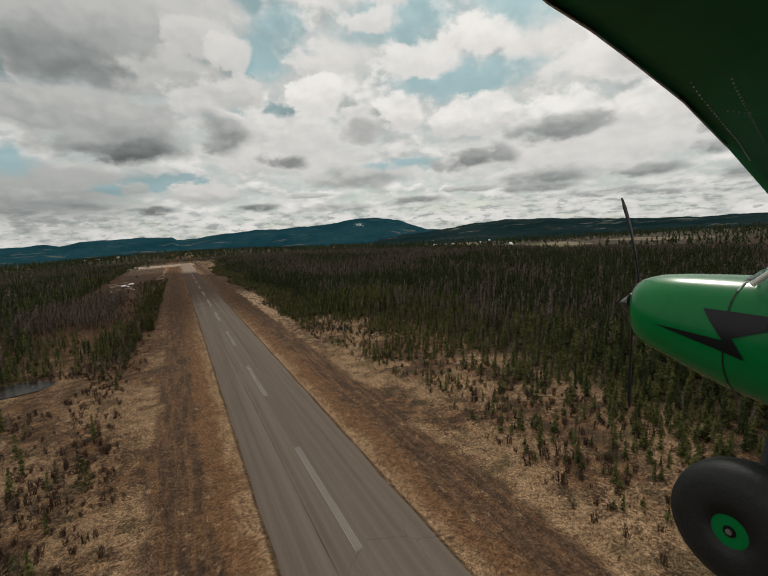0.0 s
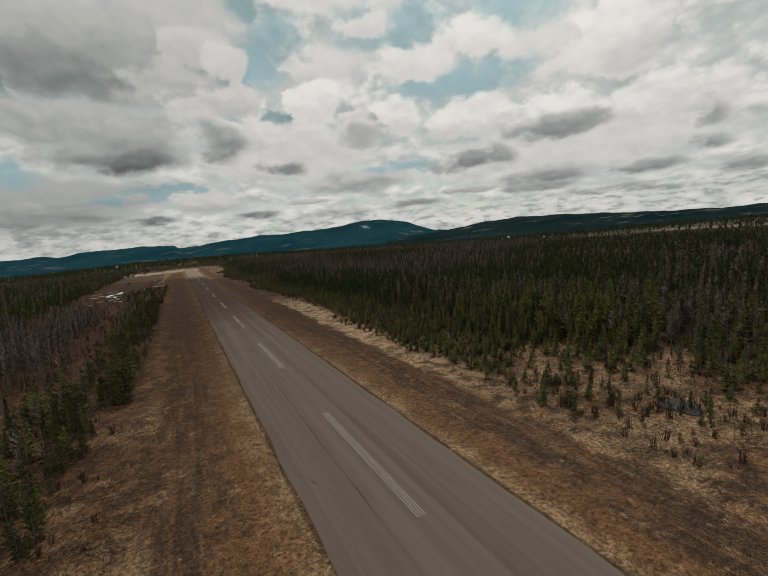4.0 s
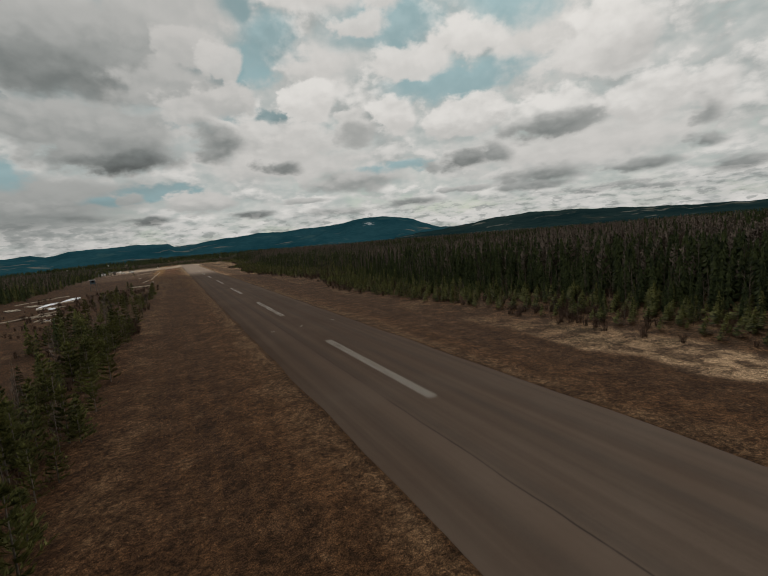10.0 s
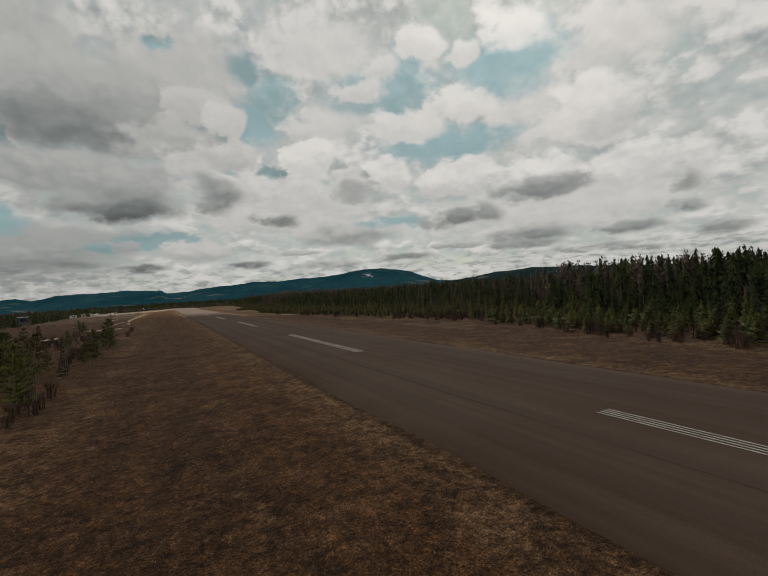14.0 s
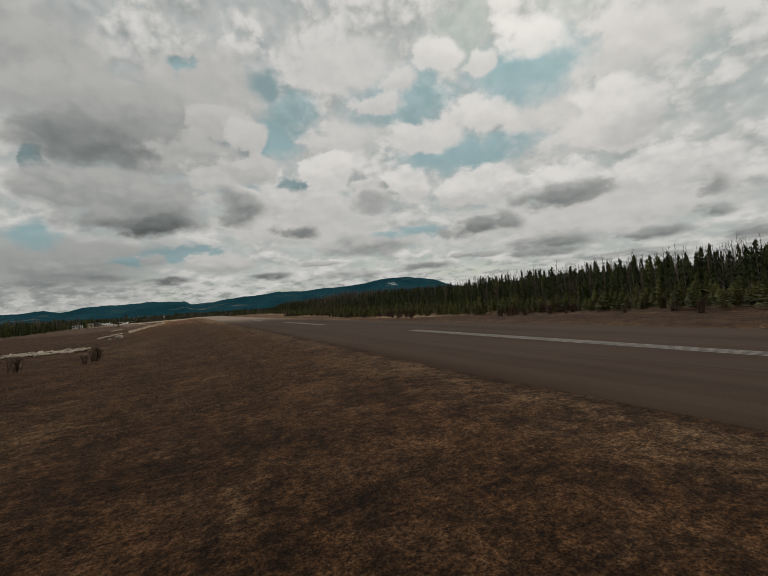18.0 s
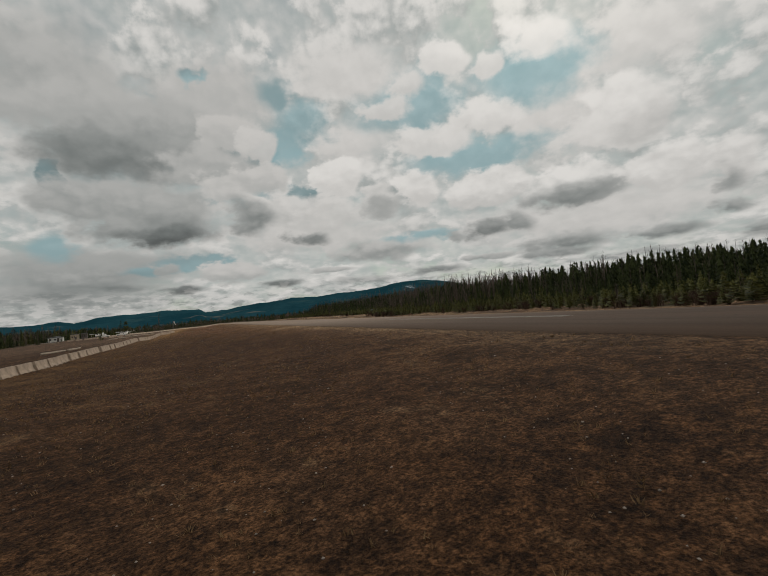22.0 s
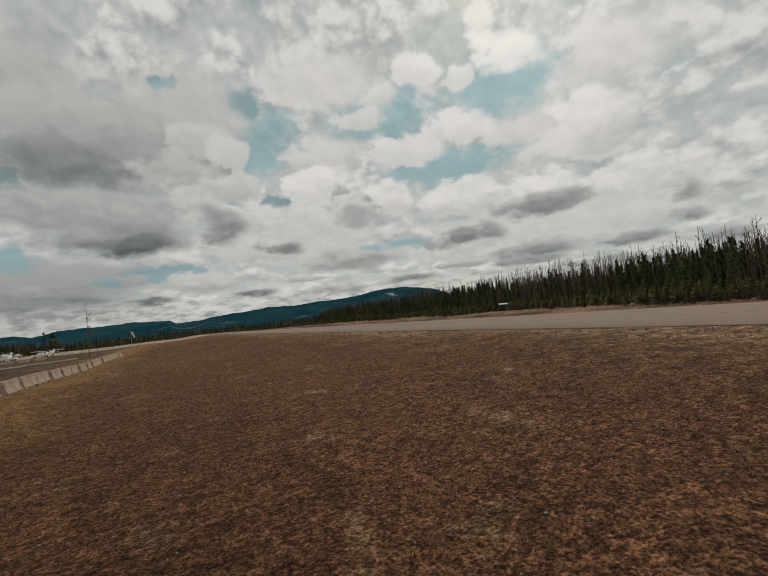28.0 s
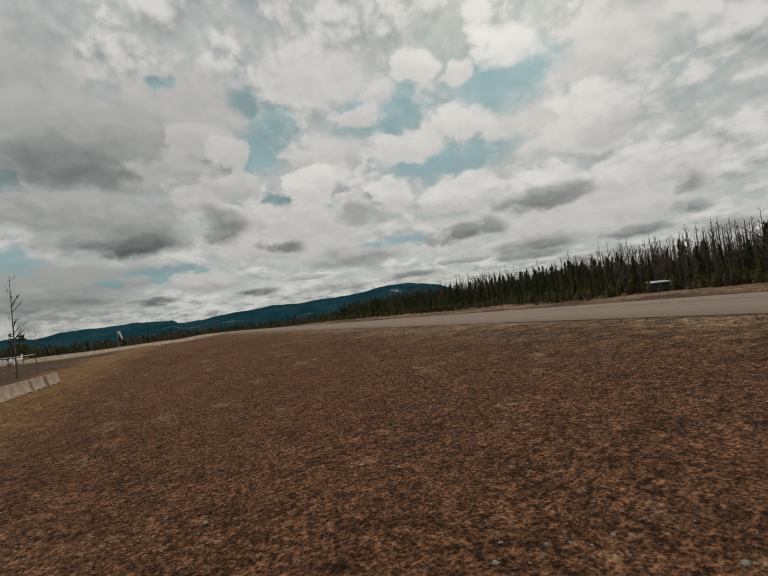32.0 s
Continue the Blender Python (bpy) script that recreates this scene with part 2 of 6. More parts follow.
FLAT_CLOUDS = [(40.9, 9, 2, 1.5, 168, 132, 0.9), (32.5, 8.1, 1.5, 0.8, 176, 150, 0.7), (-11.3, 5.9, 4.5, 1.2, 170, 137, 0.5), (-3.8, 7, 1.6, 0.7, 174, 156, 0.5),
    (4.6, 6.1, 4.7, 1.4, 199, 171, 0.4), (22.8, 7.4, 6.3, 1.4, 190, 146, 0.8), (46.5, 5.9, 4.9, 1.1, 166, 118, 0.9), (46, 4.6, 3.9, 0.6, 160, 120, 0.9),
    (30.6, 4.4, 4, 0.5, 150, 112, 0.9), (9.7, 4.3, 2.8, 0.5, 132, 98, 0.9), (-1.8, 4.1, 2.6, 0.5, 120, 93, 0.9), (57, 5.6, 4.1, 0.8, 160, 120, 0.9), (62.8, 7, 1.6, 0.6, 170, 132, 0.9)]
ROW_CLOUDS = [(65.3, 4.4, 3.1, 0.8, 160, 122, 0.9), (-8, 4.9, 3.6, 0.5, 147, 123, 0.9), (52.6, 3.5, 5.1, 0.4, 165, 130, 0.9), (59, 2.9, 3.2, 0.4, 170, 132, 0.9),
    (20.3, 3.7, 4.4, 0.5, 175, 140, 0.9), (-13.7, 4.5, 2.6, 0.6, 147, 123, 0.9), (15.8, 5.3, 3.7, 0.4, 190, 160, 0.6), (37.6, 5.3, 3.7, 0.4, 190, 150, 0.6)]
make_world()

sun = new("sun", bpy.data.lights.new("sun", "SUN"))
sun.data.energy, sun.data.angle, sun.data.color = 1.05, radians(2.0), (1.0, 0.94, 0.86)
sun.matrix_basis = look((400 * math.sin(radians(SUN_AZ)), 400 * math.cos(radians(SUN_AZ)), 400 * math.tan(radians(SUN_EL))), (0, 0, 0))


# ---------------------------------------------------------------- materials
def finish(k, colour, rough=0.9, metal=0.0, bump=None, depth=0.02, spec=0.3, coat=0.0):
    sh = k.n("ShaderNodeBsdfPrincipled")
    k.put(sh.inputs["Base Color"], colour if isinstance(colour, bpy.types.NodeSocket) else (*colour, 1))
    k.put(sh.inputs["Roughness"], rough)
    sh.inputs["Metallic"].default_value = metal
    sh.inputs["Specular IOR Level"].default_value = spec
    sh.inputs["Coat Weight"].default_value = coat
    if bump is not None:
        b = k.n("ShaderNodeBump")
        b.inputs["Distance"].default_value = depth
        k.put(b.inputs["Height"], bump)
        k.put(sh.inputs["Normal"], b.outputs[0])
    out = k.n("ShaderNodeOutputMaterial")
    k.put(out.inputs[0], sh.outputs[0])


def plain(name, colour, rough=0.8, metal=0.0, grain=3.0, vary=0.25, depth=0.004, spec=0.3, coat=0.0):
    """A painted, bare or rough surface with wear at two scales."""
    mat = bpy.data.materials.new(name)
    k = Net(nodes_of(mat))
    p = k.n("ShaderNodeTexCoord").outputs["Object"]
    big, fine = k.noise(p, grain, 4), k.noise(p, grain * 14, 3)
    f = k.math("ADD", k.math("MULTIPLY", big, 0.7), k.math("MULTIPLY", fine, 0.3))
    lo, hi = [c * (1 - vary) for c in colour], [min(1, c * (1 + vary)) for c in colour]
    finish(k, k.mix(k.ramp(f, 0.3, 0.7), lo, hi), rough, metal, fine, depth, spec, coat)
    return mat


def foliage(name, dark, light, scale=0.35, through_light=0.0):
    mat = bpy.data.materials.new(name)
    k = Net(nodes_of(mat))
    p = k.position()
    f = k.math("ADD", k.math("MULTIPLY", k.noise(p, scale, 2), 0.6), k.math("MULTIPLY", k.noise(p, scale * 9, 2), 0.4))
    isl = k.n("ShaderNodeNewGeometry").outputs["Random Per Island"]
    f = k.math("ADD", f, k.math("MULTIPLY", k.math("SUBTRACT", isl, 0.5), 0.25))
    col = k.mix(k.ramp(f, 0.32, 0.68), dark, light)
    finish(k, col, 0.85, spec=0.15)
    if through_light:
        out = [n for n in k.t.nodes if n.type == "OUTPUT_MATERIAL"][0]
        leaf = out.inputs[0].links[0].from_socket
        tr = k.n("ShaderNodeBsdfTranslucent")
        k.put(tr.inputs[0], col)
        both = k.n("ShaderNodeMixShader")
        both.inputs[0].default_value = through_light
        k.put(both.inputs[1], leaf)
        k.put(both.inputs[2], tr.outputs[0])
        k.put(out.inputs[0], both.outputs[0])
    return mat


def ground_material():
    mat = bpy.data.materials.new("dry_grassland")
    k = Net(nodes_of(mat))
    p = k.position()
    x, y, z = k.split(p)
    wob = k.math("MULTIPLY", k.math("SUBTRACT", k.noise(p, 0.09, 5), 0.5), 9.0)
    xw = k.math("ADD", x, wob)
    side = k.math("ABSOLUTE", xw)
    long_ = k.join(k.math("MULTIPLY", x, 1.0), k.math("MULTIPLY", y, 0.07), 0.0)
    mow = k.noise(long_, 0.8, 5, 0.6)
    big, mid, fine, tiny = k.noise(p, 0.05, 5), k.noise(p, 0.35, 6, 0.65), k.noise(p, 2.2, 6, 0.78), k.noise(p, 24.0, 4, 0.7)
    mott = k.math("ADD", k.math("MULTIPLY", mid, 0.30), k.math("MULTIPLY", fine, 0.70))
    straw = k.mix(k.ramp(mott, 0.36, 0.64), (0.105, 0.058, 0.030), (0.36, 0.235, 0.132))
    rust = k.mix(k.ramp(mott, 0.33, 0.62), (0.062, 0.033, 0.017), (0.185, 0.098, 0.047))
    soil = k.mix(k.ramp(mott, 0.35, 0.66), (0.040, 0.024, 0.014), (0.096, 0.060, 0.037))
    moss = k.mix(k.ramp(fine, 0.35, 0.65), (0.030, 0.026, 0.014), (0.075, 0.060, 0.028))
    # mown verge: straw fringe by the asphalt, then rusty grass, then a dark gravelly track, then rough grass
    verge = k.mix(k.ramp(k.math("ADD", side, k.math("MULTIPLY", mow, 4.0)), 11.5, 15.5), straw, rust)
    track = k.math("MULTIPLY", k.ramp(side, 14.5, 17.0), k.ramp(side, 25.5, 23.5))
    track = k.math("MULTIPLY", track, k.ramp(mow, 0.62, 0.42, 0.25, 1.0))
    verge = k.mix(track, verge, soil)
    patch = k.ramp(k.math("ADD", big, k.math("MULTIPLY", mott, 0.5)), 0.68, 0.82)
    rough_ = k.mix(patch, k.mix(k.ramp(mid, 0.42, 0.62), soil, rust), straw)
    rough_ = k.mix(k.ramp(k.noise(p, 0.12, 4), 0.52, 0.68, 0.0, 0.7), rough_, moss)
    col = k.mix(k.ramp(side, 22.5, 25.5), verge, rough_)
    # gravelly apron where the machine rolls out
    apron = k.math("MULTIPLY", k.ramp(y, 545.0, 600.0), k.math("MULTIPLY", k.ramp(xw, -13.0, -18.0), k.ramp(xw, -38.0, -30.0)))
    gravel = k.mix(k.ramp(k.math("ADD", k.math("MULTIPLY", tiny, 0.55), k.math("MULTIPLY", k.noise(p, 7.0, 3, 0.6), 0.45)), 0.38, 0.62), (0.070, 0.029, 0.0135), (0.196, 0.092, 0.047))
    col = k.mix(k.math("MULTIPLY", apron, k.math("MAXIMUM", k.ramp(mid, 0.3, 0.62, 0.9, 0.45), k.ramp(y, 630.0, 690.0, 0.0, 0.92))), col, gravel)
    fringe = k.math("MULTIPLY", k.ramp(y, 560.0, 610.0), k.math("MULTIPLY", k.ramp(xw, -27.5, -30.0), k.ramp(xw, -38.0, -35.5)))
    col = k.mix(k.math("MULTIPLY", fringe, k.ramp(mott, 0.36, 0.56, 0.3, 0.9)), col, (0.27, 0.150, 0.058))
    # pale rank grass before the eastern wood, and a darker band along the asphalt's edges
    reed = k.math("MULTIPLY", k.math("MULTIPLY", k.ramp(xw, 23.0, 25.0), k.ramp(xw, 36.0, 32.0)), k.math("MULTIPLY", k.ramp(k.math("ADD", y, k.math("MULTIPLY", wob, 5.0)), 90.0, 180.0), k.ramp(y, 330.0, 270.0)))
    col = k.mix(k.math("MULTIPLY", reed, k.ramp(mid, 0.40, 0.56, 0.15, 0.9)), col, k.mix(k.ramp(mott, 0.34, 0.60), (0.17, 0.105, 0.058), (0.46, 0.315, 0.19)))
    edge_band = k.math("MULTIPLY", k.ramp(k.math("ABSOLUTE", x), 10.1, 9.6), 0.7)
    col = k.mix(edge_band, col, (0.022, 0.014, 0.008))
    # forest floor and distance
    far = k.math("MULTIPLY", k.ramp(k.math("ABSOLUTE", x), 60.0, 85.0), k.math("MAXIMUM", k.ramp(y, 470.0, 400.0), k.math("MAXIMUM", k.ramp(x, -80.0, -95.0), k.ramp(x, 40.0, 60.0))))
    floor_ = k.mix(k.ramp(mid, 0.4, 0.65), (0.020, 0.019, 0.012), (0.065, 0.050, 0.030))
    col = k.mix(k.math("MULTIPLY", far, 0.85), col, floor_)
    # broken ground of the storage yard
    yard = k.math("MULTIPLY", k.ramp(y, 420.0, 470.0), k.math("MULTIPLY", k.ramp(x, -34.0, -42.0), k.ramp(x, -100.0, -85.0)))
    col = k.mix(k.math("MULTIPLY", yard, 0.8), col, k.mix(k.ramp(mott, 0.35, 0.65), (0.045, 0.028, 0.019), (0.120, 0.072, 0.045)))
    west = k.math("MULTIPLY", k.math("MULTIPLY", k.ramp(xw, -21.0, -30.0), k.math("MULTIPLY", k.ramp(y, 600.0, 520.0, 0.2, 1.0), k.ramp(y, 60.0, 160.0, 0.25, 1.0))), k.ramp(k.noise(p, 0.16, 5, 0.7), 0.60, 0.46, 0.25, 0.9))
    col = k.mix(west, col, k.mix(k.ramp(mott, 0.38, 0.62), (0.026, 0.016, 0.011), (0.125, 0.066, 0.036)))
    pale = k.ramp(k.noise(k.join(x, k.math("MULTIPLY", y, 0.6), 0.0), 0.55, 6, 0.72), 0.56, 0.66, 0.0, 0.75)
    col = k.mix(k.math("MULTIPLY", pale, k.ramp(side, 38.0, 26.0)), col, straw)
    # pale gravel turning pad at the far end
    pad = k.math("MULTIPLY", k.ramp(k.math("ADD", y, wob), 845.0, 875.0), k.math("MULTIPLY", k.ramp(y, 985.0, 960.0), k.ramp(x, -95.0, -80.0)))
    pad = k.math("MULTIPLY", pad, k.ramp(x, 18.0, 12.0))
    col = k.mix(k.math("MULTIPLY", pad, 0.95), col, k.mix(k.ramp(mid, 0.35, 0.65), (0.26, 0.19, 0.135), (0.46, 0.36, 0.265)))
    # dark earth with thin grass farther on, cloud shade painted into its colour
    cloud_shade = k.math("MULTIPLY", k.math("MULTIPLY", k.ramp(k.math("ADD", y, k.math("MULTIPLY", wob, 6.0)), 90.0, 260.0), k.ramp(mid, 0.72, 0.36, 0.68, 0.86)), k.math("SUBTRACT", 1.0, k.math("MULTIPLY", reed, 0.75)))
    cloud_shade = k.math("MULTIPLY", k.math("MULTIPLY", cloud_shade, k.ramp(k.math("ADD", y, k.math("MULTIPLY", k.math("MAXIMUM", k.math("ADD", xw, 24.0), 0.0), k.ramp(y, 480.0, 600.0, 0.0, 6.0))), 715.0, 640.0, 0.1, 1.0)), k.math("SUBTRACT", 1.0, pad))
    col = k.mix(cloud_shade, col, k.mix(k.ramp(mott, 0.36, 0.64), (0.016, 0.0072, 0.0028), (0.058, 0.0258, 0.0094)))
    sparkle = k.math("MULTIPLY", k.ramp(tiny, 0.34, 0.66, 0.36, 1.72), k.ramp(k.noise(p, 9.0, 4, 0.7), 0.36, 0.60, 0.62, 1.32))
    sparkle = k.math("MULTIPLY", sparkle, k.ramp(k.noise(p, 1.1, 5, 0.72), 0.36, 0.62, 0.82, 1.18))
    clods = k.math("MULTIPLY", k.ramp(k.noise(p, 4.5, 3, 0.6), 0.40, 0.60, 0.84, 1.16), k.ramp(k.noise(p, 13.0, 2, 0.6), 0.36, 0.64, 0.78, 1.22))
    sparkle = k.math("MULTIPLY", sparkle, clods)
    col = k.mix(1.0, col, k.join(sparkle, sparkle, sparkle), "MULTIPLY")
    h = k.math("ADD", k.math("MULTIPLY", fine, 0.35), k.math("MULTIPLY", k.noise(p, 45.0, 3, 0.7), 0.65))
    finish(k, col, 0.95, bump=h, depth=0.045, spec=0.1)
    return mat


def asphalt_material():
    mat = bpy.data.materials.new("worn_asphalt")
    k = Net(nodes_of(mat))
    p = k.position()
    x, y, z = k.split(p)
    lane = k.join(x, k.math("MULTIPLY", y, 0.012), 0.0)
    streak = k.noise(lane, 0.55, 4, 0.6)
    broad = k.noise(p, 0.08, 5, 0.6)
    grit = k.noise(p, 30.0, 4, 0.7)
    wob = k.math("MULTIPLY", k.math("SUBTRACT", k.noise(p, 0.12, 4), 0.5), 0.5)
    xs = k.math("ADD", x, wob)
    dark = None
    for c, w, s in ((-6.1, 0.55, 0.55), (-2.9, 0.5, 0.7), (2.7, 0.5, 0.8), (5.9, 0.6, 0.6), (8.2, 0.4, 0.3)):
        d = k.math("DIVIDE", k.math("SUBTRACT", xs, c), w)
        g = k.math("MULTIPLY", k.math("EXPONENT", k.math("MULTIPLY", k.math("MULTIPLY", d, d), -1.0)), s)
        dark = g if dark is None else k.math("ADD", dark, g)
    dark = k.math("MULTIPLY", dark, k.ramp(broad, 0.3, 0.65, 0.25, 1.0), clamp=True)
    base = k.mix(k.ramp(k.math("ADD", k.math("MULTIPLY", streak, 0.6), k.math("MULTIPLY", broad, 0.4)), 0.35, 0.65), (0.056, 0.036, 0.025), (0.084, 0.056, 0.040))
    base = k.mix(k.math("MULTIPLY", dark, 0.35), base, (0.036, 0.030, 0.026))
    base = k.mix(k.ramp(k.math("ADD", y, k.math("MULTIPLY", broad, 80.0)), 365.0, 225.0, 0.0, 0.9), base, k.mix(k.ramp(streak, 0.35, 0.65), (0.150, 0.120, 0.096), (0.188, 0.150, 0.120)))      # near stretch painted paler, as in sun, against the middle's cloud shade
    base = k.mix(k.math("MULTIPLY", dark, 0.28), base, (0.045, 0.037, 0.032))
    base = k.mix(k.ramp(y, 570.0, 665.0, 0.0, 0.9), base, (0.33, 0.25, 0.195))      # sunlit far end, its brightness put into the asphalt colour
    # one long open joint beside the middle
    joint = k.math("DIVIDE", k.math("ADD", xs, 3.6), 0.07)
    joint = k.math("MULTIPLY", k.math("EXPONENT", k.math("MULTIPLY", k.math("MULTIPLY", joint, joint), -1.0)), k.ramp(broad, 0.36, 0.6, 0.2, 0.8))
    base = k.mix(joint, base, (0.022, 0.018, 0.016))
    # sealed cracks
    crackv = k.n("ShaderNodeTexVoronoi", feature="DISTANCE_TO_EDGE")
    cv = k.join(k.math("ADD", x, k.math("MULTIPLY", k.noise(p, 0.6, 3), 2.2)), k.math("MULTIPLY", y, 0.55), 0.0)
    k.put(crackv.inputs["Vector"], cv)
    crackv.inputs["Scale"].default_value = 0.075
    crack = k.math("MULTIPLY", k.ramp(crackv.outputs[0], 0.0016, 0.0005), k.ramp(k.noise(p, 0.03, 2), 0.54, 0.62, 0.0, 0.6))
    base = k.mix(crack, base, (0.03, 0.028, 0.026))
    sp = k.ramp(grit, 0.3, 0.7, 0.82, 1.18)
    base = k.mix(1.0, base, k.join(sp, sp, sp), "MULTIPLY")
    finish(k, base, 0.92, bump=grit, depth=0.004, spec=0.06)
    return mat


M = {}
M["ground"] = ground_material()
M["asphalt"] = asphalt_material()
M["line"] = plain("worn_white_line", (0.36, 0.33, 0.295), 0.8, grain=2.0, vary=0.35)
M["spruce"] = foliage("spruce_needles", (0.013, 0.020, 0.008), (0.064, 0.076, 0.026), through_light=0.15)
M["pine"] = foliage("pine_needles", (0.028, 0.034, 0.011), (0.150, 0.146, 0.044), through_light=0.25)
M["bark"] = plain("grey_bark", (0.13, 0.105, 0.085), 0.9, grain=6.0, vary=0.4)
M["aspen"] = foliage("bare_aspen_wood", (0.046, 0.035, 0.027), (0.165, 0.126, 0.098), 0.5)
M["willow"] = foliage("red_brown_twigs", (0.034, 0.021, 0.015), (0.098, 0.060, 0.041), 0.6)
M["straw"] = foliage("dry_grass_blades", (0.075, 0.044, 0.022), (0.30, 0.190, 0.098), 0.8, 0.45)


def mountain_material(name, low, high, open_col, snowy=0.0):
    mat = bpy.data.materials.new(name)
    k = Net(nodes_of(mat))
    p = k.position()
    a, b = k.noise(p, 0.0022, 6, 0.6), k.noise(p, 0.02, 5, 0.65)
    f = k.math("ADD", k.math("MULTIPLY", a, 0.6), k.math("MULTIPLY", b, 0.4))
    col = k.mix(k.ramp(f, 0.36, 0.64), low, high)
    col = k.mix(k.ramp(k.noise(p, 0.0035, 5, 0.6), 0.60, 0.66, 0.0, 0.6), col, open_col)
    x, y, z = k.split(p)
    wide = k.join(k.math("MULTIPLY", x, 0.4), y, k.math("MULTIPLY", z, 3.0))
    clear = k.math("MULTIPLY", k.ramp(k.noise(wide, 0.006, 4, 0.6), 0.60, 0.66), k.ramp(z, 95.0, 55.0, 0.0, 0.8))
    col = k.mix(clear, col, (0.15, 0.15, 0.13))
    around = k.math("MULTIPLY", k.math("ARCTAN2", x, k.math("SUBTRACT", y, 330.0)), 57.2958)
    here = k.math("MULTIPLY", k.ramp(k.math("ABSOLUTE", k.math("SUBTRACT", around, 24.6)), 0.9, 0.5), k.math("MULTIPLY", k.ramp(z, 118.0, 126.0), k.ramp(z, 160.0, 150.0)))
    top = k.math("MULTIPLY", k.ramp(k.math("ABSOLUTE", k.math("SUBTRACT", around, 24.0)), 6.0, 4.0), k.ramp(z, 205.0, 225.0, 0.0, 0.8))
    white = k.math("MULTIPLY", k.math("MAXIMUM", here, top), k.ramp(k.noise(wide, 0.03, 4, 0.7), 0.55, 0.60))
    col = k.mix(k.math("MULTIPLY", white, snowy), col, (0.6, 0.63, 0.66))
    finish(k, col, 1.0, bump=b, depth=5.0, spec=0.0)
    return mat


# the haze of distance is put into these base colours, bluest on the far range
M["far_mount"] = mountain_material("far_wooded_mountain_hazed", (0.010, 0.046, 0.062), (0.021, 0.070, 0.088), (0.04, 0.085, 0.09), 1.0)
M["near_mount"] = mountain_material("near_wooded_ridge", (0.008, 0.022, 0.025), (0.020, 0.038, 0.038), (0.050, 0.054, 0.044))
M["snow"] = plain("old_snow", (0.75, 0.77, 0.8), 0.7)


# ---------------------------------------------------------------- helpers for shapes
def mesh_from(name, verts, faces, mats, smooth=False, slots=None):
    me = bpy.data.meshes.new(name)
    me.from_pydata([tuple(v) for v in verts], [], [tuple(f) for f in faces])
    for m in mats if isinstance(mats, (list, tuple)) else [mats]:
        me.materials.append(m)
    if slots is not None:
        me.polygons.foreach_set("material_index", slots)
    if smooth:
        me.polygons.foreach_set("use_smooth", [True] * len(me.polygons))
    me.update()
    return me


def tri_mesh(name, verts, tris, mat):
    """A mesh from numpy arrays of places and triangles."""
    me = bpy.data.meshes.new(name)
    n, m = len(verts), len(tris)
    me.vertices.add(n)
    me.vertices.foreach_set("co", np.asarray(verts, np.float32).ravel())
    me.loops.add(3 * m)
    me.loops.foreach_set("vertex_index", np.asarray(tris, np.int32).ravel())
    me.polygons.add(m)
    me.polygons.foreach_set("loop_start", np.arange(0, 3 * m, 3, dtype=np.int32))
    me.polygons.foreach_set("loop_total", np.full(m, 3, np.int32))
    me.materials.append(mat)
    me.update(calc_edges=True)
    return me


def part(name, bm, material, parent, label="", smooth=False):
    me = bpy.data.meshes.new(name)
    if smooth:
        for f in bm.faces:
            f.smooth = True
    bm.to_mesh(me)
    bm.free()
    me.materials.append(material)
    ob = new(name, me)
    ob.parent = parent
    if label:
        tagged(ob, label)
    return ob


def box(sx, sy, sz, at=(0, 0, 0), bevel=0.0, turn=None):
    bm = bmesh.new()
    bmesh.ops.create_cube(bm, size=1.0, matrix=Matrix.Diagonal((sx, sy, sz, 1)))
    if bevel:
        bmesh.ops.bevel(bm, geom=bm.edges[:], offset=bevel, segments=2, affect="EDGES")
    bm.transform(Matrix.Translation(at) @ (turn or Matrix()))
    return bm


def rod(a, b, r, r2=None, seg=10):
    a, b = Vector(a), Vector(b)
    bm = bmesh.new()
    bmesh.ops.create_cone(bm, cap_ends=True, segments=seg, radius1=r, radius2=r if r2 is None else r2, depth=(b - a).length)
    bm.transform(Matrix.Translation((a + b) / 2) @ (b - a).to_track_quat("Z", "Y").to_matrix().to_4x4())
    return bm


def loft(rings, caps=True):
    """A skin over rings of equal count."""
    bm = bmesh.new()
    rows = [[bm.verts.new(p) for p in ring] for ring in rings]
    n = len(rows[0])
    for r0, r1 in zip(rows, rows[1:]):
        for i in range(n):
            bm.faces.new((r0[i], r0[(i + 1) % n], r1[(i + 1) % n], r1[i]))
    if caps:
        bm.faces.new(rows[0][::-1])
        bm.faces.new(rows[-1])
    bmesh.ops.recalc_face_normals(bm, faces=bm.faces[:])
    return bm


def thing(name, at, label, category, group="", kind="", turn=0.0):
    ob = new(name)
    ob.matrix_basis = pose(*at, 0, 0, turn)
    return tagged(ob, label, category, group, kind)


# ---------------------------------------------------------------- the lie of the land
def smooth(a, b, x):
    t = np.clip((np.asarray(x, float) - a) / (b - a), 0, 1)
    return t * t * (3 - 2 * t)


def cross_fall(x, y):
    """The far half of the strip falls away to the east."""
    return -0.45 * np.clip((np.asarray(x, float) + RUN_W) / (2 * RUN_W), 0, 1) * (0.5 * smooth(501, 530, y) + 0.5 * smooth(561, 590, y))


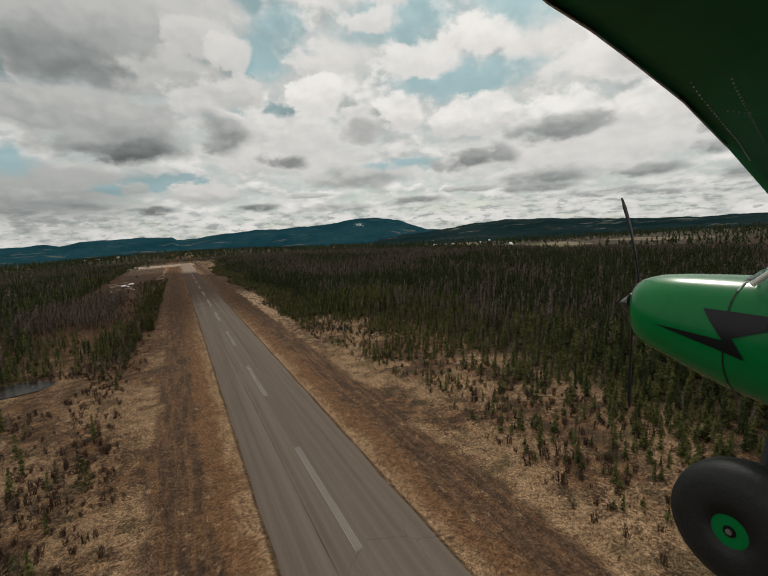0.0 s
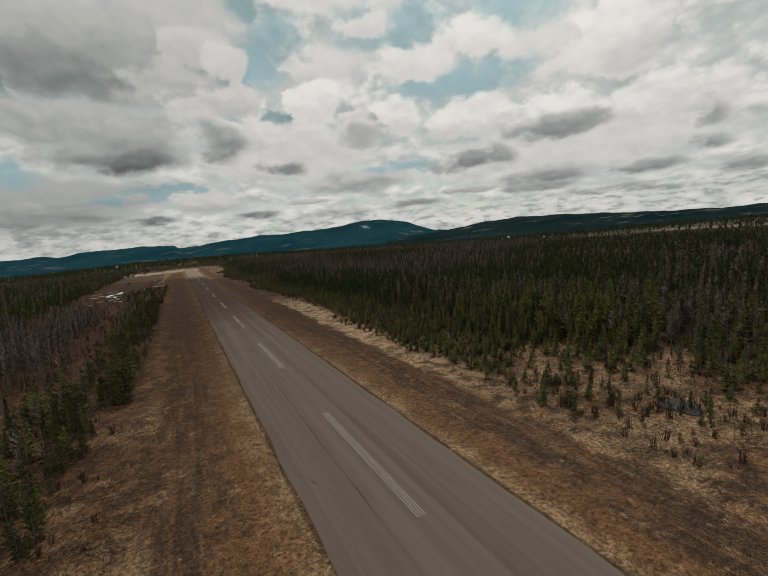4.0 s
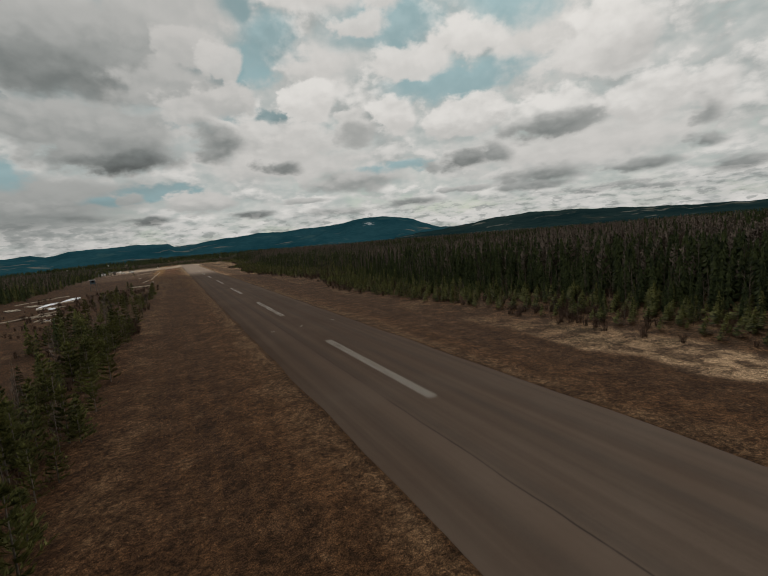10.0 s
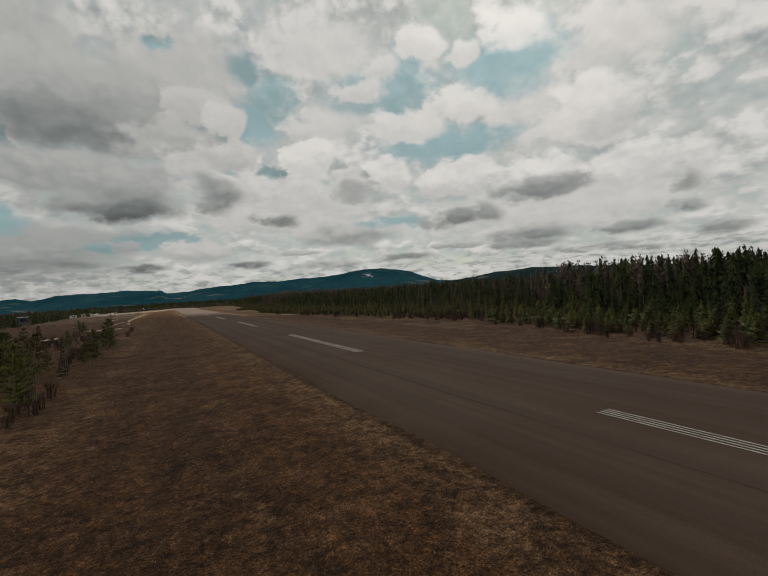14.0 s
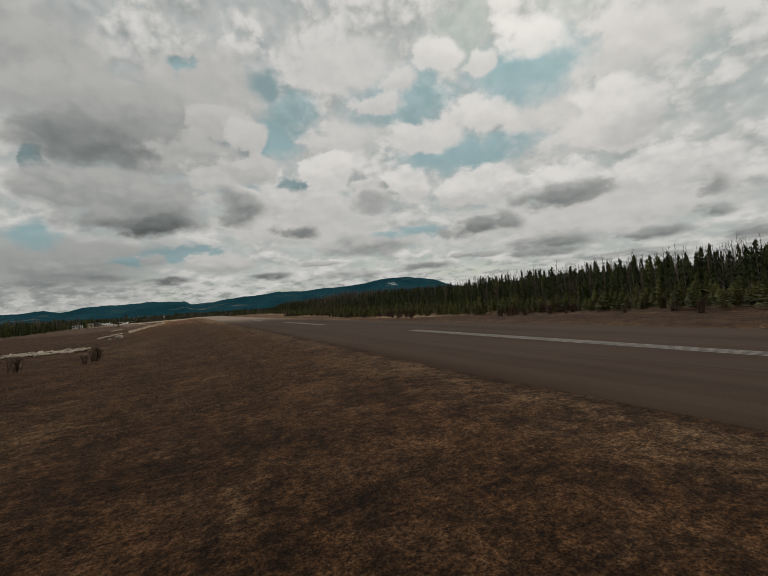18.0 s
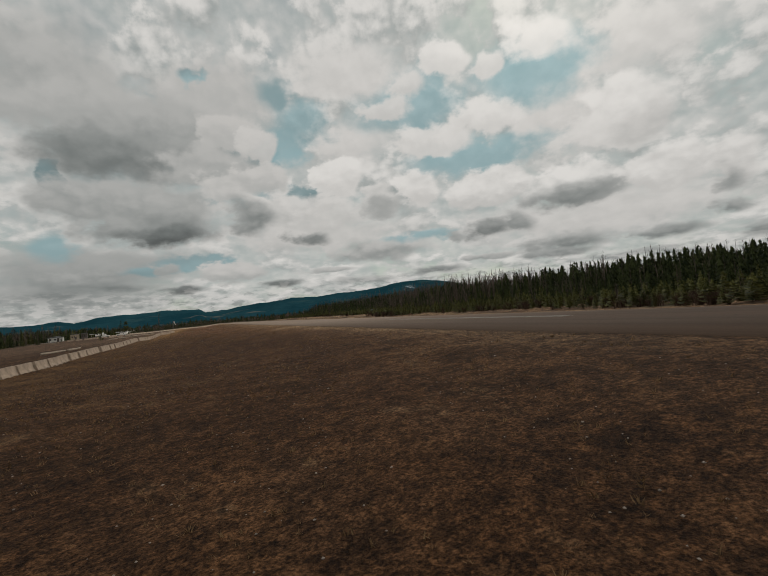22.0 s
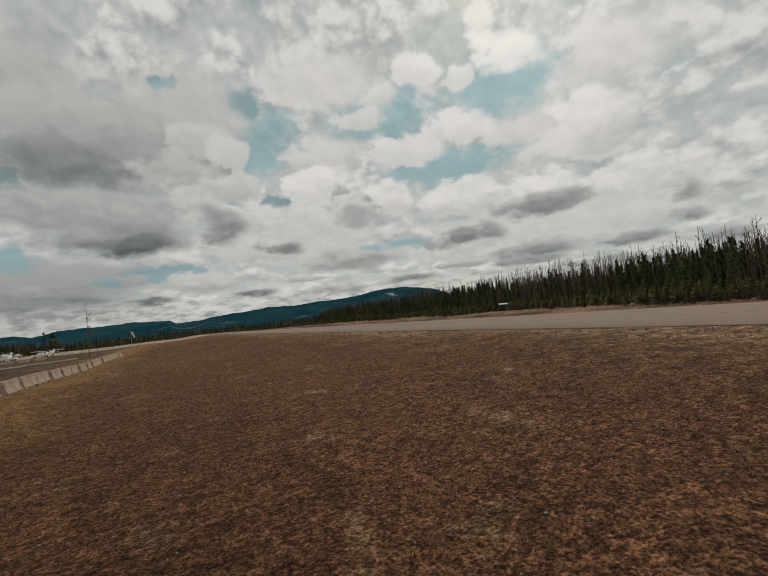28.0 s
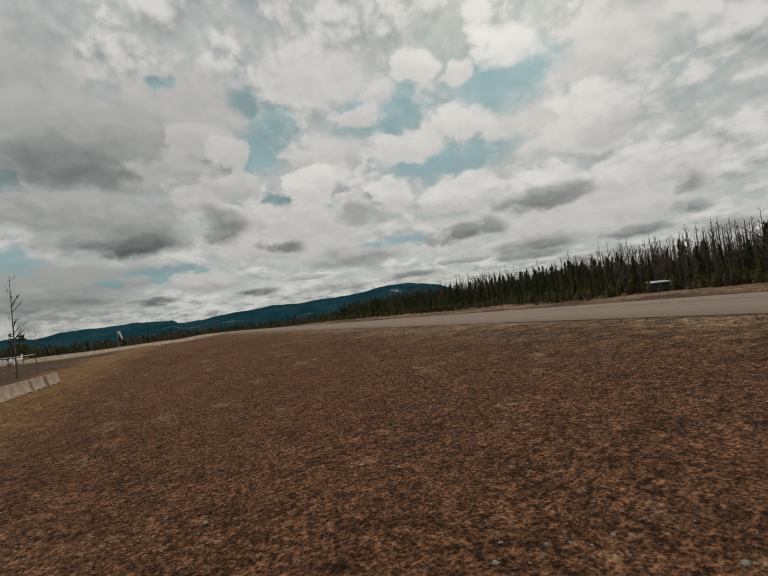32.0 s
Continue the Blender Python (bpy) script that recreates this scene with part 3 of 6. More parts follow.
def height(x, y):
    """Height of the ground: the runway on a low bank, the grass falling away to both sides, the valley to the east."""
    x, y = np.asarray(x, float), np.asarray(y, float)
    drop = 0.35 + 0.47 * smooth(430, 540, y)
    z = -0.06 - drop * smooth(RUN_W, 24, -x) - 0.35 * smooth(RUN_W, 26, x)
    z = z - (1.5 - 1.0 * smooth(430, 520, y)) * smooth(27, 60, -x)
    z = z + 0.18 * np.sin(x * 0.21 + 1.3 * np.sin(y * 0.043)) * np.sin(y * 0.13 + 0.7) * smooth(24, 34, np.abs(x))
    z = z + cross_fall(x, y) - 0.6 * smooth(RUN_W, 24, x) * smooth(501, 590, y)
    z = z - 16.0 * smooth(330, 900, x) - 14.0 * smooth(180, 700, -x)
    z = z - 8.0 * smooth(930, 1500, y)
    return z


def spaced(stops):
    out = []
    for a, b, n in stops:
        out += list(np.linspace(a, b, n, endpoint=False))
    return np.array(out + [stops[-1][1]])


def make_ground():
    xs = spaced([(-4900, -900, 20), (-900, -200, 28), (-200, -60, 36), (-60, -9.5, 40), (-9.5, 9.5, 4), (9.5, 60, 36), (60, 200, 34), (200, 900, 28), (900, 4900, 20)])
    ys = spaced([(-4800, -800, 14), (-800, -160, 16), (-160, 400, 80), (400, 860, 150), (860, 1100, 40), (1100, 1900, 24), (1900, 5200, 20)])
    X, Y = np.meshgrid(xs, ys)
    Z = height(X, Y)
    rough_ = 0.05 * np.sin(X * 1.7 + Y * 0.6) * np.sin(Y * 1.1 - X * 0.4) * (np.abs(X) > RUN_W + 0.3)
    V = np.stack([X, Y, Z + rough_], -1).reshape(-1, 3)
    nx, ny = len(xs), len(ys)
    i = (np.arange(ny - 1)[:, None] * nx + np.arange(nx - 1)[None, :]).ravel()
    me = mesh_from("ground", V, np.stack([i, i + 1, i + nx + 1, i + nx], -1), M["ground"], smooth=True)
    return tagged(new("ground", me), "dry brown and straw-coloured grassland beside the runway", "ground", kind="structure")


make_ground()

RUN_Y0, RUN_Y1 = -170.0, 955.0


def make_runway():
    ys = np.arange(RUN_Y0, RUN_Y1 + 1, 5.0)
    prof = [(-RUN_W - 0.25, -0.22), (-RUN_W, 0.0), (-5.0, 0.03), (0.0, 0.05), (5.0, 0.03), (RUN_W, 0.0), (RUN_W + 0.25, -0.22)]
    V, F = [], []
    for y in ys:
        for j, (x, z) in enumerate(prof):
            w = 0.0
            if j in (0, 1, 5, 6):
                w = 0.10 * math.sin(y * 0.9) + 0.08 * math.sin(y * 2.3 + j)
            V.append((x + w, y, z + float(cross_fall(x, y))))
    n = len(prof)
    for r in range(len(ys) - 1):
        for j in range(n - 1):
            F.append((r * n + j, r * n + j + 1, (r + 1) * n + j + 1, (r + 1) * n + j))
    ob = tagged(new("runway", mesh_from("runway", V, F, M["asphalt"], smooth=True)), "worn grey asphalt runway with dark lengthwise streaks", "runway", kind="structure")
    bm = bmesh.new()
    for c in (-0.42, -0.14, 0.14, 0.42):
        sub = box(0.085, STRIPE, 0.012, (c, STRIPE / 2, 0.058))
        tmp = bpy.data.meshes.new("tmp")
        sub.to_mesh(tmp)
        sub.free()
        bm.from_mesh(tmp)
        bpy.data.meshes.remove(tmp)
    first = part("centreline_stripe", bm, M["line"], ob)
    for i in range(-2, 15):
        y = STRIPE_Y + PERIOD * i
        if i == -2:
            first.location = (0, y, 0)
        else:
            o = new("centreline_stripe", first.data)
            fall = float(cross_fall(0.0, y + 15))
            o.parent, o.location = ob, (0, y, fall + 0.004)
            o.rotation_euler = (0, math.atan(-2 * fall / (2 * RUN_W)), 0)
    return ob


def runway_marks():
    """A row of small painted corners across the strip, and a dark patch of tar."""
    for x, y, turn in ((-5.4, 334.8, 0), (0.1, 335.7, 90), (6.4, 337.0, 180)):
        bm = box(0.55, 0.10, 0.008, (0, 0, 0))
        for sub in (box(0.10, 0.40, 0.008, (-0.225, 0.25, 0)), box(0.10, 0.22, 0.008, (0.225, 0.16, 0))):
            tmp = bpy.data.meshes.new("tmp")
            sub.to_mesh(tmp)
            sub.free()
            bm.from_mesh(tmp)
            bpy.data.meshes.remove(tmp)
        mark = part("corner_mark", bm, M["line"], runway, "small white painted corner mark")
        mark.matrix_basis = pose(x, y, 0.056 - 0.0045 * abs(x) if abs(x) < 5 else 0.036, 0, 0, turn)
    tar = part("tar_patch", box(0.16, 2.0, 0.006, (0, 0, 0)), M["tar"], runway, "dark strip of tar")
    tar.matrix_basis = pose(7.25, 187.5, 0.022, 0, 0, -4)


M["tar"] = plain("dark_tar", (0.03, 0.026, 0.024), 0.6)
STRIPE_Y, PERIOD, STRIPE = -9.3, 60.0, 29.8
runway = make_runway()
runway_marks()


# ---------------------------------------------------------------- mountains
# azimuth and elevation of the skyline, in degrees
FAR_LINE = [(-40, 1.3), (-24, 1.3), (-15.7, 1.22), (-13.4, 1.34), (-12.2, 1.07), (-10.5, 1.45), (-7.5, 1.56), (-3.7, 1.65), (-0.4, 1.55), (0.2, 1.11), (2.7, 1.27), (3.3, 1.42),
            (7.6, 1.75), (10, 1.94), (14.2, 1.91), (15.5, 2.04), (20.5, 2.22), (23.1, 2.71), (27, 2.76), (30.1, 2.19), (34, 0.77), (40, 0.5), (60, 0.3)]
NEAR_LINE = [(28, 0.1), (34, 0.5), (37, 0.8), (40.7, 1.3), (45.4, 1.59), (50.8, 1.42), (55.8, 1.12), (60.4, 0.8), (67, 0.55), (95, 0.9), (130, 1.0)]


def make_mountains(name, line, r0, r1, mat, label, seed):
    az = np.arange(line[0][0], line[-1][0] + 0.01, 0.25)
    el = np.interp(az, [a for a, e in line], [e for a, e in line])
    g = np.random.default_rng(seed)
    for s, amp in ((1.3, 0.035), (3.1, 0.02), (7.7, 0.012)):
        el = el + amp * np.sin(az * s + g.uniform(0, 6))
    rs = np.linspace(0, 1, 26)
    V = []
    for a, e in zip(az, el):
        top = math.tan(radians(e)) * r1 + 28
        for t in rs:
            r = r0 + (r1 - r0) * t
            hump = 0.5 - 0.5 * math.cos(math.pi * min(1.0, t * 1.06))
            gul = (0.16 * math.sin(a * 0.9 + 5 * t + 2 * math.sin(a * 0.4)) + 0.07 * math.sin(a * 2.3 - 9 * t)) * math.sin(math.pi * t) ** 2 * (1 - t)
            z = -24 + top * max(0.0, hump * (1 + gul) if t < 0.94 else hump)
            V.append((r * math.sin(radians(a)), 330 + r * math.cos(radians(a)), z))
    n = len(rs)
    i = (np.arange(len(az) - 1)[:, None] * n + np.arange(n - 1)[None, :]).ravel()
    F = np.stack([i, i + 1, i + n + 1, i + n], -1)
    return tagged(new(name, mesh_from(name, V, F, mat, smooth=True)), label, "mountains", kind="structure")


make_mountains("backdrop_far_mountains", FAR_LINE, 2700, 4500, M["far_mount"], "wooded mountains along the horizon, coloured blue-green for haze", 3)
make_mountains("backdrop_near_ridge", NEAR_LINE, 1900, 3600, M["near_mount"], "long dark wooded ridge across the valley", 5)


# ---------------------------------------------------------------- trees
def conifer_shape(h, levels, arms, seed, slim=0.17, droop=0.35, base=0.10, spread=0.30):
    """Crown of jagged sprays round a stem; returns places and triangles, foot at the origin."""
    g = np.random.default_rng(seed)
    V, T = [], []
    for L in range(levels):
        t = (L + 0.5) / levels
        reach = h * slim * (1 - t) ** 0.8 * g.uniform(0.8, 1.15) + 0.03 * h
        for k in range(arms):
            a = 2 * math.pi * (k + g.uniform(-0.4, 0.4)) / arms + L * 1.3
            r = reach * g.uniform(0.6, 1.25)
            z = h * (base + (1 - base) * (t + g.uniform(-0.5, 0.5) / levels))
            w = spread + 0.25 * t
            lift = h * (1 - base) / levels * 0.9
            n = len(V)
            V += [(0.01 * math.cos(a), 0.01 * math.sin(a), z + lift), (r * math.cos(a - w), r * math.sin(a - w), z - droop * r),
                  (0.8 * r * math.cos(a + w), 0.8 * r * math.sin(a + w), z - droop * 0.6 * r - 0.01 * h)]
            T.append((n, n + 1, n + 2))
    n = len(V)
    V += [(0.02 * h, 0, h * 0.88), (-0.01 * h, 0.017 * h, h * 0.88), (-0.01 * h, -0.017 * h, h * 0.88), (0, 0, h * 1.03)]
    T += [(n, n + 1, n + 3), (n + 1, n + 2, n + 3), (n + 2, n, n + 3)]
    return np.array(V), np.array(T)


def stick(V, T, a, b, r, r2=0.0):
    """A three-sided twig from a to b."""
    a, b = np.array(a, float), np.array(b, float)
    d = (b - a) / (np.linalg.norm(b - a) + 1e-9)
    u = np.cross(d, (0.3, 0.9, 0.2) if abs(d[2]) > 0.5 else (0, 0, 1))
    u /= np.linalg.norm(u)
    v = np.cross(d, u)
    n = len(V)
    for p, q in ((a, r), (b, max(r2, 0.25 * r))):
        for k in range(3):
            w = 2.094 * k
            V.append(tuple(p + q * (math.cos(w) * u + math.sin(w) * v)))
    for k in range(3):
        i, j = n + k, n + (k + 1) % 3
        T += [(i, j, j + 3), (i, j + 3, i + 3)]


def twig(V, T, a, b, r):
    """A thin blade from a to b."""
    d = np.subtract(b, a)
    side = np.cross(d, (0.36, -0.48, 0.8))
    side *= r / (np.linalg.norm(side) + 1e-9)
    n = len(V)
    V += [tuple(np.subtract(a, side)), tuple(np.add(a, side)), tuple(b)]
    T.append((n, n + 1, n + 2))


def bare_shape(h, limbs, seed, thick=0.0085, lean=0.02, twigs=2):
    """A leafless tree: bent stem, rising limbs, twigs; the stem's twelve triangles come first."""
    g = np.random.default_rng(seed)
    V, T = [], []
    top = np.array((g.normal(0, lean) * h, g.normal(0, lean) * h, h))
    midp = top * 0.5 + np.array((g.normal(0, 0.01) * h, g.normal(0, 0.01) * h, 0))
    stick(V, T, (0, 0, 0), midp, thick * h, thick * 0.7 * h)
    stick(V, T, midp, top, thick * 0.7 * h, 0.002 * h)
    for k in range(limbs):
        t = 0.25 + 0.71 * (k + g.uniform(0, 0.8)) / limbs
        p = midp * (t / 0.5) if t < 0.5 else midp + (top - midp) * ((t - 0.5) / 0.5)
        a, ln = g.uniform(0, 6.28), h * g.uniform(0.08, 0.2) * (1.2 - t)
        q = p + np.array((math.cos(a) * ln, math.sin(a) * ln, ln * g.uniform(0.9, 1.6)))
        twig(V, T, p, q, thick * 0.45 * h)
        for j in range(twigs):
            e = p + (q - p) * g.uniform(0.25, 0.8)
            a2 = a + g.uniform(-1.3, 1.3)
            twig(V, T, e, e + np.array((math.cos(a2) * ln * 0.5, math.sin(a2) * ln * 0.5, ln * g.uniform(0.4, 0.8))), thick * 0.34 * h)
    return np.array(V), np.array(T)


def tufted_shape(levels, arms, sprays, seed, slim, rise, base=0.06, long_=0.085):
    """A fuller conifer of height 1: whorls of boughs that carry sprays of needles."""
    g = np.random.default_rng(seed)
    V, T = [], []
    for L in range(levels):
        t = (L + g.uniform(0.2, 0.8)) / levels
        z = base + (0.97 - base) * t
        reach = slim * (1 - t) ** 0.75 * g.uniform(0.75, 1.2) + 0.025
        for k in range(arms):
            a = 2 * math.pi * (k + g.uniform(-0.35, 0.35)) / arms + L * 1.3
            r = reach * g.uniform(0.6, 1.2)
            o = np.array((0, 0, z + g.uniform(-0.025, 0.025)))
            q = o + np.array((math.cos(a) * r, math.sin(a) * r, rise * r))
            twig(V, T, o, q, 0.006)
            for j in range(sprays):
                e = o + (q - o) * (0.25 + 0.75 * (j + g.random()) / sprays)
                for s in range(3):
                    b = a + g.uniform(-1.5, 1.5)
                    ln = long_ * g.uniform(0.6, 1.2) * (1.1 - 0.5 * t)
                    twig(V, T, e, e + np.array((math.cos(b), math.sin(b), rise + g.uniform(-0.2, 0.8))) * ln, 0.016)
    for s in range(6):
        b = g.uniform(0, 6.28)
        twig(V, T, (0, 0, 0.90 + 0.015 * s), (0.03 * math.cos(b), 0.03 * math.sin(b), 0.97 + 0.015 * s), 0.012)
    return np.array(V), np.array(T)


def shrub_shape(h, twigs, seed):
    g = np.random.default_rng(seed)
    V, T = [], []
    for k in range(twigs):
        a, r = g.uniform(0, 6.28), h * g.uniform(0.05, 0.42)
        x, y = g.normal(0, 0.12 * h, 2)
        q = np.array((x + r * math.cos(a), y + r * math.sin(a), h * g.uniform(0.55, 1.0)))
        n = len(V)
        w = 0.026 * h
        side = np.array((-math.sin(a), math.cos(a), 0)) * w
        o = np.array((x, y, 0.0))
        V += [tuple(o - side), tuple(o + side), tuple(q)]
        T += [(n, n + 1, n + 2)]
        e = o + (q - o) * 0.55
        for s in (-1, 1):
            b = a + s * 0.9
            f = e + np.array((math.cos(b), math.sin(b), 1.2)) * 0.28 * h
            n = len(V)
            V += [tuple(e - side * 0.5), tuple(e + side * 0.5), tuple(f)]
            T += [(n, n + 1, n + 2)]
    return np.array(V), np.array(T)


def tuft_shape(h, blades, seed):
    g = np.random.default_rng(seed)
    V, T = [], []
    for k in range(blades):
        a, r = g.uniform(0, 6.28), h * g.uniform(0.2, 1.1)
        b = g.uniform(0, 6.28)
        w = 0.09 * h
        o = np.array((*g.normal(0, 0.3 * h, 2), -0.03))
        side = np.array((math.cos(b), math.sin(b), 0)) * w
        q = o + np.array((math.cos(a) * r, math.sin(a) * r, h * g.uniform(0.5, 1.0)))
        n = len(V)
        V += [tuple(o - side), tuple(o + side), tuple(q)]
        T += [(n, n + 1, n + 2)]
    return np.array(V), np.array(T)


def scatter(name, shapes, pts, heights, mat, label, category, sink=0.15):
    """One mesh of many: each shape of height 1 is set on the ground at a share of the places, turned and scaled."""
    pts, heights = np.asarray(pts, float), np.asarray(heights, float)
    if not len(pts):
        return None
    pick = rng.integers(0, len(shapes), len(pts))
    zs = height(pts[:, 0], pts[:, 1]) - sink * np.minimum(1.0, heights * 0.2)
    VV, TT, n = [], [], 0
    for k, (V, T) in enumerate(shapes):
        m = np.nonzero(pick == k)[0]
        if not len(m):
            continue
        a = rng.uniform(0, 2 * np.pi, len(m))
        s = heights[m]
        fat = s * rng.uniform(0.82, 1.2, len(m))
        c, sn = np.cos(a) * fat, np.sin(a) * fat
        x = V[None, :, 0] * c[:, None] - V[None, :, 1] * sn[:, None] + pts[m, 0][:, None]
        y = V[None, :, 0] * sn[:, None] + V[None, :, 1] * c[:, None] + pts[m, 1][:, None]
        z = V[None, :, 2] * s[:, None] + zs[m][:, None]
        VV.append(np.stack([x, y, z], -1).reshape(-1, 3))
        TT.append((T[None] + (np.arange(len(m)) * len(V))[:, None, None] + n).reshape(-1, 3))
        n += len(m) * len(V)
    me = tri_mesh(name, np.concatenate(VV), np.concatenate(TT), mat)
    return tagged(new(name, me), label, category, kind="stuff")


def jitter_grid(x0, x1, y0, y1, step):
    xs, ys = np.arange(x0, x1, step), np.arange(y0, y1, step)
    X, Y = np.meshgrid(xs, ys)
    p = np.stack([X.ravel(), Y.ravel()], -1)
    return p + rng.uniform(-0.5, 0.5, p.shape) * step


def patchy(p, scale, seed):
    """A smooth field from 0 to 1 over the land, for stands and clearings."""
    g = np.random.default_rng(seed)
    f = np.zeros(len(p))
    for k in range(7):
        a, w = g.uniform(0, 6.28), scale * g.uniform(0.6, 1.9)
        f += np.sin((p[:, 0] * math.cos(a) + p[:, 1] * math.sin(a)) / w + g.uniform(0, 6.28))
    return 0.5 + 0.5 * np.clip(f / 3.2, -1, 1)


# shapes of height 1, in three grades
SPRUCE_FAR = [conifer_shape(1, 7, 5, s, 0.13, spread=0.45) for s in range(5)]
SPRUCE_MID = [conifer_shape(1, 16, 7, 20 + s, 0.125, base=0.02) for s in range(6)]
PINE_MID = [conifer_shape(1, 12, 8, 40 + s, 0.19, -0.25, 0.01) for s in range(6)]
def hazy_shape(seed, levels, arms, slim=0.13):
    """A leafless crown as a loose brush of upswept sprays on a pale stem."""
    V, T = conifer_shape(1, levels, arms, seed, slim, -1.6, 0.32, 0.16)
    W, S = [], []
    stick(W, S, (0, 0, 0), (0, 0, 0.85), 0.011, 0.004)
    return np.concatenate([V, np.array(W)]), np.concatenate([T, np.array(S) + len(V)])


ASPEN_MID = [bare_shape(1, 13, 60 + s, 0.011) for s in range(7)]
ASPEN_BACK = [bare_shape(1, 11, 60 + s, 0.012) for s in range(3)] + [hazy_shape(160 + s, 7, 5, 0.11) for s in range(4)]
BUSH_MID = [conifer_shape(1, 8, 9, 140 + s, 0.36, -0.45, 0.0) for s in range(5)]
ASPEN_FAR = [hazy_shape(180 + s, 4, 4, 0.17) for s in range(5)]
SHRUB = [shrub_shape(1, 20, 100 + s) for s in range(6)]
TUFT = [tuft_shape(1, 7, 120 + s) for s in range(8)]


def right_edge(y):
    """Where the wood begins on the east side."""
    y = np.asarray(y, float)
    return 31 + 3.5 * smooth(110, 150, y) * smooth(360, 320, y) + 2.5 * np.sin(y * 0.031) + 2 * np.sin(y * 0.011 + 2) + 2 * smooth(220, 300, y) * smooth(420, 330, y) - 4 * smooth(440, 500, y) * smooth(660, 600, y) + 21 * smooth(690, 760, y)


NEAR = []        # (kind, x, y, height) of trees that stand as things of their own


def stand_out(p, hgt, kind, mask, limit):
    """Takes up to limit of the trees nearest to the flown strip out of the mass, to stand singly."""
    m = np.nonzero(mask)[0]
    d = np.abs(p[m, 0] + 19) + 8 * rng.random(len(m)) + 40 * (p[m, 1] < 20) + 40 * (p[m, 1] > 730)
    m = m[np.argsort(d)[:limit]]
    NEAR.extend((kind, p[i, 0], p[i, 1], hgt[i]) for i in m)
    left = mask.copy()
    left[m] = False
    return left


def plant_right():
    p = np.concatenate([jitter_grid(22, 190, -150, 1010, 3.0), jitter_grid(22, 80, 150, 820, 2.7)])
    e = right_edge(p[:, 1])
    inn = p[:, 0] - e
    y = p[:, 1]
    thin = smooth(185, 70, y)                       # the half-open ground early on
    open_ = thin * smooth(40, 18, inn + 26 * (patchy(p, 11, 1) - 0.5))
    keep = (inn > 0) & ((inn < 70) | (rng.random(len(p)) < 0.6)) & (np.hypot(p[:, 0] - 53, p[:, 1] - 764) > 7) & (rng.random(len(p)) < np.where(inn < 9, 0.75, 0.95) * (1 - 0.50 * open_))
    p, inn, open_, y, thin_ = p[keep], inn[keep], open_[keep], y[keep], thin[keep]
    stand = patchy(p, 26, 2)
    hgt = (2.2 + 6.6 * smooth(7, 34 + 34 * thin_, inn)) * rng.uniform(0.74, 1.14, len(p)) * (1 - 0.22 * open_)
    hgt *= (1 - 0.16 * smooth(430, 470, y) * smooth(640, 600, y)) * (1 - 0.10 * smooth(570, 620, y) * smooth(740, 700, y))
    mixed = smooth(170, 220, y) * (1 - 0.6 * smooth(470, 540, y)) + 1.25 * smooth(670, 705, y) * smooth(850, 800, y)
    bare = rng.random(len(p)) < np.clip(0.07 + 0.24 * smooth(10, 22, inn) * smooth(240, 320, y) + (0.06 + 0.32 * smooth(230, 330, y)) * smooth(75, 110, inn) + (0.36 + 0.10 * smooth(220, 300, y)) * smooth(0.54, 0.74, stand) * (1 - 0.75 * smooth(440, 500, y)) + 0.62 * mixed * smooth(240, 330, y) * smooth(40, 62, inn) + 0.75 * (smooth(676, 684, y) * smooth(716, 708, y) + smooth(742, 752, y) * smooth(806, 794, y)) * smooth(8, 20, inn), 0, 0.8)
    spr = ~bare & (rng.random(len(p)) < (0.10 + 0.45 * smooth(0.52, 0.25, stand)) * smooth(4, 16, inn) + 0.75 * smooth(170, 230, y) * smooth(13, 22, inn))
    pin = ~bare & ~spr
    hgt[bare] = np.maximum(hgt[bare] * (1.14 + 0.16 * smooth(430, 480, y[bare])), 3.5) * (1 + 0.12 * smooth(670, 705, y[bare]))
    hgt[spr] *= 1.12
    spr = stand_out(p, hgt, "spruce", spr, 40)
    pin = stand_out(p, hgt, "pine", pin, 90)
    bare = stand_out(p, hgt, "aspen", bare, 30)
    deep = inn > 70
    back = (spr | pin) & deep
    scatter("inner_wood", SPRUCE_FAR, p[back], hgt[back], M["spruce"], "dark conifers in the depth of the wood", "forest")
    spr, pin = spr & ~deep, pin & ~deep
    scatter("spruce_wood", SPRUCE_MID, p[spr], hgt[spr], M["spruce"], "dense wood of dark green spruces beside the runway", "trees")
    low = pin & (hgt < 3.6)
    pin &= ~low
    sap = jitter_grid(27, 78, -30, 190, 3.0)
    sap = sap[(sap[:, 0] > right_edge(sap[:, 1]) - 1) & (rng.random(len(sap)) < 0.18 + 0.78 * smooth(0.40, 0.66, patchy(sap, 7, 34)))]
    scatter("sapling_pines", PINE_MID, sap, rng.uniform(2.0, 4.9, len(sap)), M["pine"], "scattered olive-green sapling pines on open ground", "trees")
    hedge = jitter_grid(22, 70, 130, 800, 2.3)
    into = hedge[:, 0] - right_edge(hedge[:, 1])
    hedge = hedge[(into > -2) & (into < 30) & (rng.random(len(hedge)) < 0.75 * smooth(-3, 3, into + 9 * (patchy(hedge, 12, 21) - 0.5)) * smooth(0.18, 0.45, patchy(hedge, 16, 22)))]
    scatter("scrub_pines", BUSH_MID, hedge, rng.uniform(1.0, 2.9, len(hedge)), M["pine"], "low bushy young pines filling the edge of the wood", "trees")
